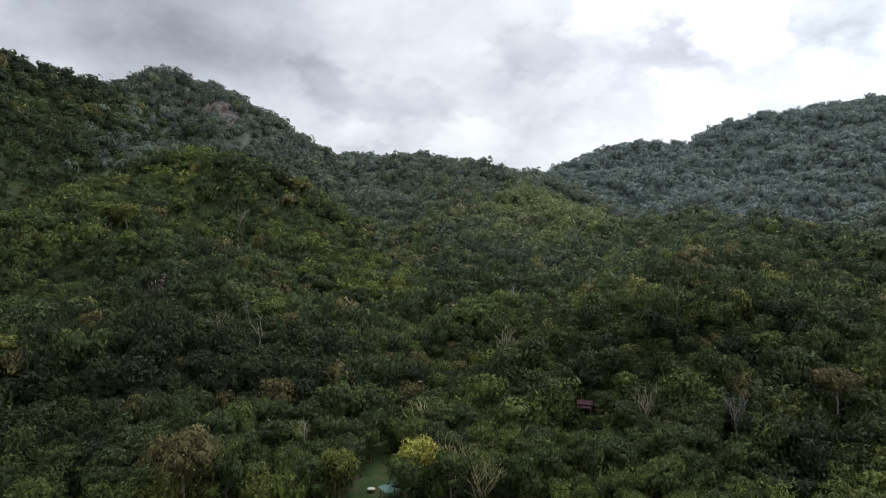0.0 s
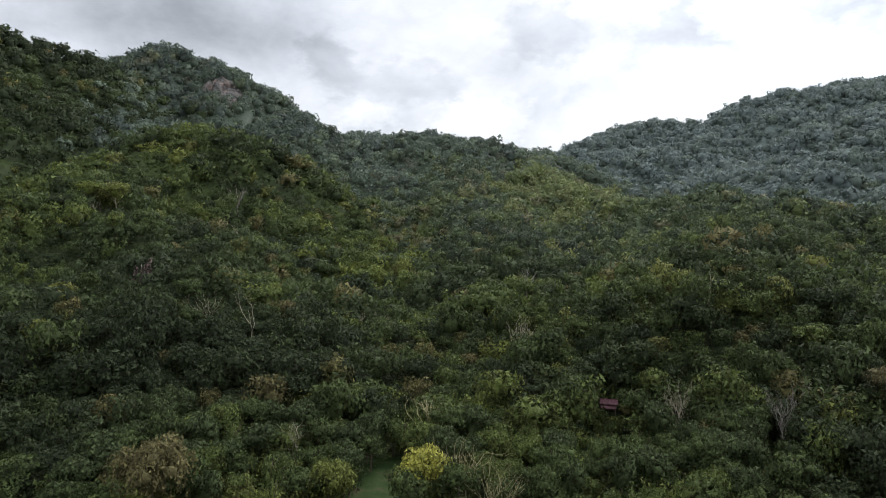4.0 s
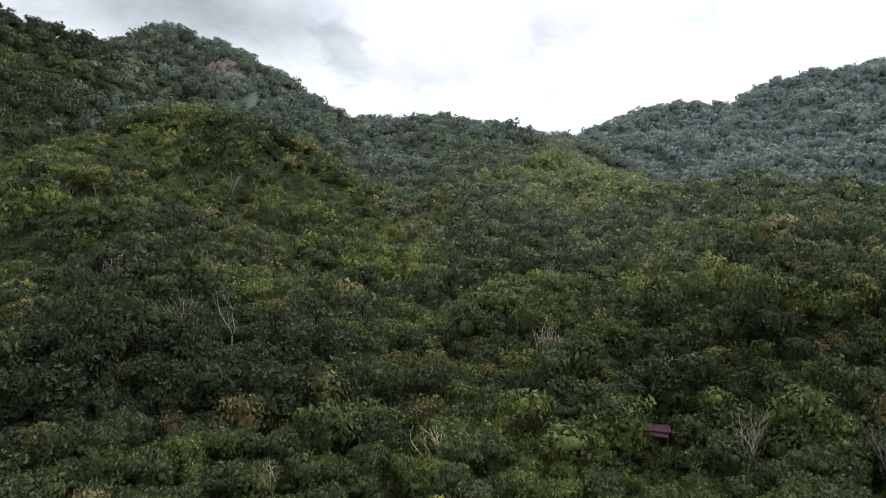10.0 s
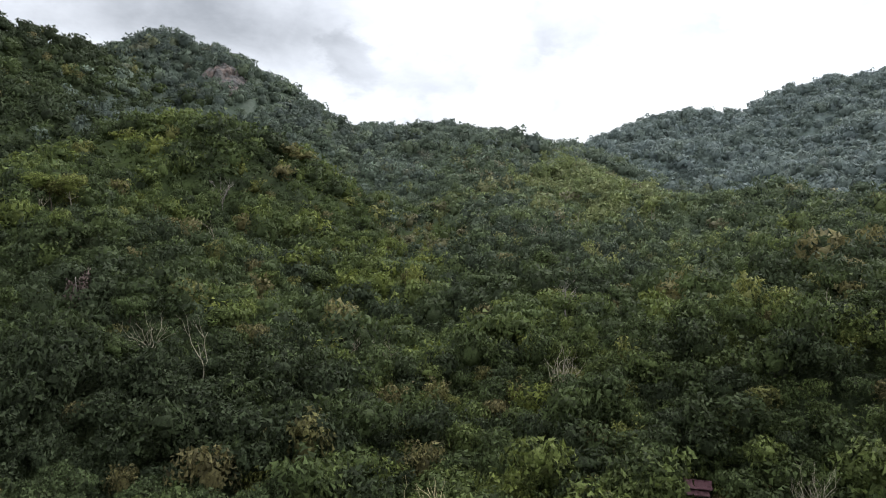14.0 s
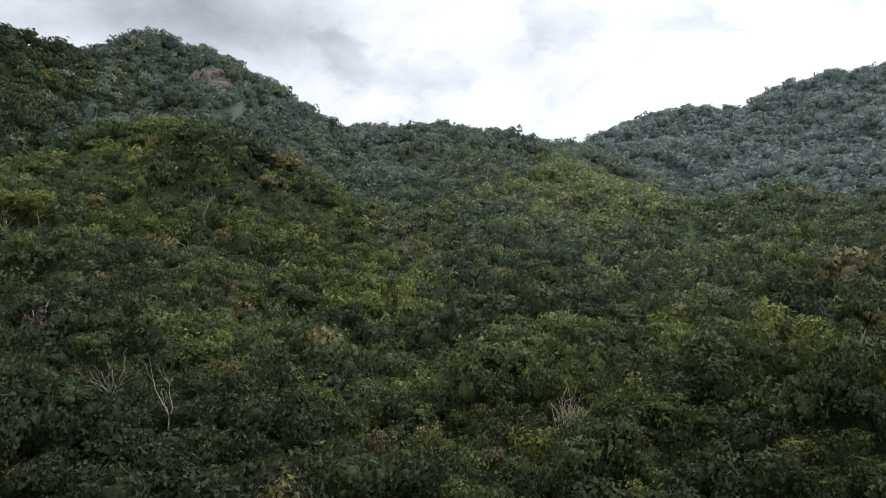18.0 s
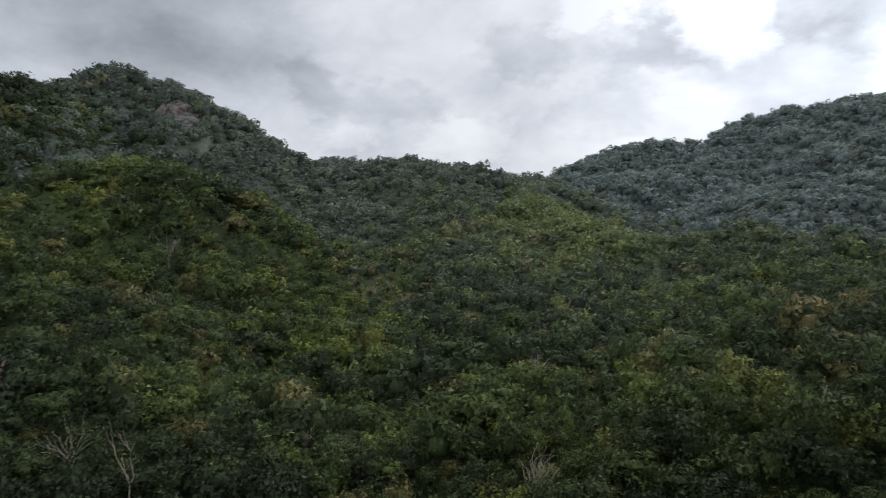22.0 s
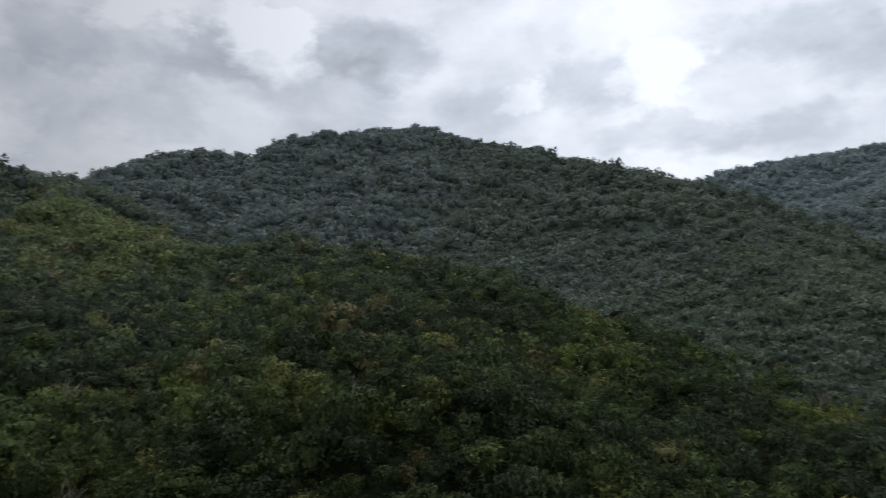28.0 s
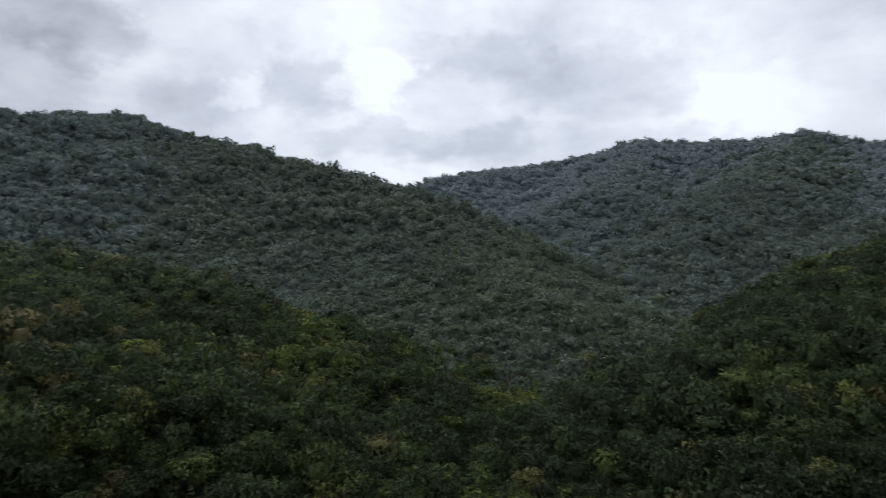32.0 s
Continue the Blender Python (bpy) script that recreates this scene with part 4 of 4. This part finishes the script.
def field_hut(x, y, turn):
    """An open wooden hut on posts, with a rusty gable roof and a lower roof before it."""
    root = new("field_hut")
    root.matrix_basis = pose(x, y, ground_at(x, y) - 0.1, 0, 0, turn) @ Matrix.Scale(1.0, 4)
    wide, deep, eave, ridge = 4.2, 2.6, 2.5, 3.5
    for px in (-wide / 2 + 0.2, 0, wide / 2 - 0.2):
        for py in (-deep / 2, deep / 2):
            part("post", box((0.14, 0.14, eave + 0.1), (px, py, eave / 2)), OLD_WOOD, root)
    for k in range(10):
        part("floor_board", box((0.40, deep, 0.05), (-wide / 2 + 0.23 + 0.415 * k, 0, 0.95)), OLD_WOOD, root)
    for k in range(8):
        part("wall_board", box((wide - 0.1, 0.04, 0.17), (0, deep / 2 + 0.05, 1.1 + 0.19 * k)), OLD_WOOD, root)
    part("rail", box((wide, 0.07, 0.09), (0, -deep / 2 - 0.02, 1.55)), PALE_WOOD, root, "sun-bleached front rail")
    slope = math.degrees(math.atan2(ridge - eave, deep / 2 + 0.5))
    length = math.hypot(ridge - eave, deep / 2 + 0.5)
    for k in range(6):
        for side in (0, 1):
            part("roof_sheet", sheet(0.82, length, (-wide / 2 - 0.1 + 0.4 + 0.76 * k, 0, ridge + 0.03 + 0.012 * (k % 2)), (slope, 0, 180 * side)), RED_ROOF, root)
    part("ridge_cap", box((wide + 0.7, 0.3, 0.05), (0, 0, ridge + 0.08)), RED_ROOF, root)
    for k in range(5):
        part("porch_sheet", sheet(0.84, 1.35, (-wide / 2 + 0.55 + 0.78 * k, -deep / 2 - 0.12, eave - 0.28 + 0.012 * (k % 2)), (22, 0, 0)), RED_ROOF, root)
    for px in (-wide / 2 + 0.2, wide / 2 - 0.3):
        part("porch_post", box((0.1, 0.1, 1.75), (px, -deep / 2 - 1.25, 0.87)), PALE_WOOD, root)
    part("porch_beam", box((wide - 0.2, 0.09, 0.1), (0, -deep / 2 - 1.25, 1.7)), PALE_WOOD, root, "sun-bleached porch beam")
    part("side_awning", sheet(1.5, 1.0, (wide / 2 + 0.25, -0.2, 2.35), (18, 0, 90)), RED_ROOF, root)
    return tagged(root, "small open wooden hut with a rusty red roof", "hut")


def pavilion(x, y, turn):
    """A garden pavilion with a hipped pale green roof that carries a dark solar panel."""
    root = new("pavilion")
    root.matrix_basis = pose(x, y, ground_at(x, y), 0, 0, turn)
    a, b, low, top = 3.0, 2.4, 2.5, 3.7
    for px in (-a + 0.5, a - 0.5):
        for py in (-b + 0.5, b - 0.5):
            part("post", box((0.16, 0.16, low + 0.2), (px, py, low / 2)), PALE_WOOD, root)
    ring = [(-a, -b, low), (a, -b, low), (a, b, low), (-a, b, low)]
    crest = [(-0.8, 0, top), (0.8, 0, top)]
    planes = [(ring[0], ring[1], crest[1], crest[0]), (ring[2], ring[3], crest[0], crest[1]), (ring[1], ring[2], crest[1]), (ring[3], ring[0], crest[0])]
    for pts in planes:
        bm = bmesh.new()
        upper = [bm.verts.new(p) for p in pts]
        under = [bm.verts.new((p[0], p[1], p[2] - 0.05)) for p in pts]
        bm.faces.new(upper)
        bm.faces.new(under[::-1])
        for k in range(len(pts)):
            q = (k + 1) % len(pts)
            bm.faces.new((upper[k], under[k], under[q], upper[q]))
        part("roof_plane", bm, GREEN_ROOF, root)
    for p in ring:
        q = crest[0] if p[0] < 0 else crest[1]
        v, f = tube(np.array([p, q]) + (0, 0, 0.03), [0.06, 0.06], 6)
        part("hip_cap", mesh_object("hip_cap", v, f, [GREEN_ROOF], True), GREEN_ROOF, root)
    v, f = tube(np.array(crest) + (0, 0, 0.03), [0.07, 0.07], 6)
    part("ridge_cap", mesh_object("ridge_cap", v, f, [GREEN_ROOF], True), GREEN_ROOF, root)
    tilt = math.degrees(math.atan2(top - low, b))
    frame_part = part("solar_panel", box((1.9, 1.25, 0.05), (0.1, -1.25, 3.16), (tilt, 0, 0)), ALLOY, root, "dark solar panel in an aluminium frame")
    for k in range(3):
        part("cell_row", box((0.56, 1.12, 0.03), (0.1 - 0.61 + 0.61 * k, -1.262, 3.186), (tilt, 0, 0), 0), SOLAR, frame_part)
    part("floor_slab", box((2 * a - 0.6, 2 * b - 0.6, 0.3), (0, 0, 0.0)), PALE_WOOD, root)
    return tagged(root, "garden pavilion with a pale green hipped roof", "pavilion")


def garden_table(x, y):
    root = new("garden_table")
    root.location = (x, y, ground_at(x, y) + 0.15)
    bm = bmesh.new()
    bmesh.ops.create_cone(bm, cap_ends=True, segments=20, radius1=0.95, radius2=0.9, depth=0.08)
    bmesh.ops.translate(bm, vec=(0, 0, 0.78), verts=bm.verts)
    part("tabletop", bm, WHITE, root)
    for k in range(4):
        c, s = math.cos(k * 1.57 + 0.7), math.sin(k * 1.57 + 0.7)
        v, f = tube([(c * 0.75, s * 0.75, 0), (c * 0.45, s * 0.45, 0.76)], [0.05, 0.05], 6)
        part("leg", mesh_object("leg", v, f, [OLD_WOOD], True), OLD_WOOD, root)
    return tagged(root, "white round garden table at the lawn's edge", "table")


field_hut(41.9, 201.8, -14)
pavilion(-10.2, 156.5, 28)
garden_table(-15.6, 159.5)


def rock_material():
    m, n, l, b = material("cliff_rock", 0.9, 0.15)
    r = ramp_node(n, [(0.30, (0.05, 0.05, 0.05)), (0.50, (0.10, 0.094, 0.09)), (0.62, (0.13, 0.098, 0.085)), (0.75, (0.15, 0.14, 0.13))])
    co, mp, t = n.new("ShaderNodeTexCoord"), n.new("ShaderNodeMapping"), n.new("ShaderNodeTexNoise")
    mp.inputs["Scale"].default_value = (1, 1, 0.35)
    l.new(co.outputs["Object"], mp.inputs[0])
    l.new(mp.outputs[0], t.inputs["Vector"])
    t.inputs["Scale"].default_value, t.inputs["Detail"].default_value = 0.12, 8
    l.new(t.outputs[0], r.inputs[0])
    l.new(scaled(n, l, r.outputs[0], 0.6, 1.35, noise_node(n, l, 0.5, 7)), b.inputs["Base Color"])
    bumped(n, l, b, noise_node(n, l, 0.4, 8), 1.0, 2.0)
    return m


def rock_face(name, x, y, wide, high, depth, seed, label):
    """A steep cracked face standing out of the slope, with blocky ledges."""
    rng = np.random.default_rng(seed)
    nu, nv = 46, 40
    a, b = np.meshgrid(np.linspace(-1, 1, nu), np.linspace(0, 1, nv))
    fade = np.clip(1.15 - np.abs(a) ** 2.4 - (np.abs(b - 0.45) * 1.75) ** 3, 0, 1) ** 0.6
    px, run = x + a * wide / 2, (b - 0.5) * high * 1.1
    py = y + run
    ground = land(px, py)
    step = np.round(lattice_noise(px, b * high * 0.5, 5, seed) * 2.5) * 1.1 + lattice_noise(px, b * high, 2.6, seed + 1) * 1.3
    cracks = -2.2 * (np.abs(lattice_noise(px, b * high * 0.3, 6, seed + 2)) < 0.12)
    out = fade * (depth + step + cracks + 3.0 * lattice_noise(px, b * high, 14, seed + 3)) - (1 - np.minimum(fade * 6, 1)) * 3
    pts = np.stack([px + 0.25 * out, py - 0.8 * out, ground + 0.75 * out], -1).reshape(-1, 3)
    ids = np.arange(nu * nv).reshape(nv, nu)
    q = np.stack([ids[:-1, :-1], ids[:-1, 1:], ids[1:, 1:], ids[1:, :-1]], -1).reshape(-1, 4)
    return tagged(new(name, mesh_object(name, pts, q, [ROCK])), label, "cliff", kind="structure")


ROCK = rock_material()
rock_face("rock_face", *CLIFF, 40, 58, 5.5, 5, "bare grey cliff with reddish streaks on the peak")

# large crowns that stand out of the canopy on the slopes
EMERGENT = [((-55, 336), 0.18, "layer"), ((-67, 262), 0.34, "layer"), ((-87, 249), 0.16, "layer"), ((-73, 325), 0.40, "dome"), ((28, 332), 0.22, "layer"), ((50, 355), 0.18, "layer"),
            ((83, 363), 0.30, "layer"), ((-3, 412), 0.12, "dome"), ((66, 226), 0.36, "dome"), ((55, 246), 0.24, "dome"), ((39, 256), 0.08, "dome"), ((-158, 333), 0.66, "layer"),
            ((-80, 227), 0.20, "dome"), ((-1, 222), 0.26, "dome"), ((29, 224), 0.12, "dome"), ((134, 213), 0.28, "dome"), ((174, 291), 0.44, "dome"), ((223, 237), 0.16, "dome"),
            ((77, 357), 0.10, "dome"), ((206, 255), 0.50, "dome"), ((208, 210), 0.48, "dome"), ((-60, 168), 0.18, "dome"), ((-40, 172), 0.06, "dome"), ((96, 205), 0.40, "dome"),
            ((110, 232), 0.14, "dome"), ((150, 245), 0.34, "layer"), ((-135, 300), 0.44, "dome"), ((-20, 300), 0.38, "dome"), ((12, 275), 0.30, "layer"), ((-120, 250), 0.24, "dome")]
WORDS = {"dome": ("dark green", "mid-green", "light green", "yellow-green"), "layer": ("dark green", "mid-green", "light green", "olive")}
for k, ((x, y), tone, form) in enumerate(EMERGENT):
    word = WORDS[form][min(3, int(tone / 0.16))]
    lone_tree(x, y, 12.5 + 2.5 * math.sin(3.7 * k), 9.5 + 2 * math.sin(2.3 * k), 3.0, tone, form, 200 + k,
              f"large {word} tree with a broad {'tiered' if form == 'layer' else 'rounded'} crown above the canopy", leaves=900, leaf=0.062, masses=14)
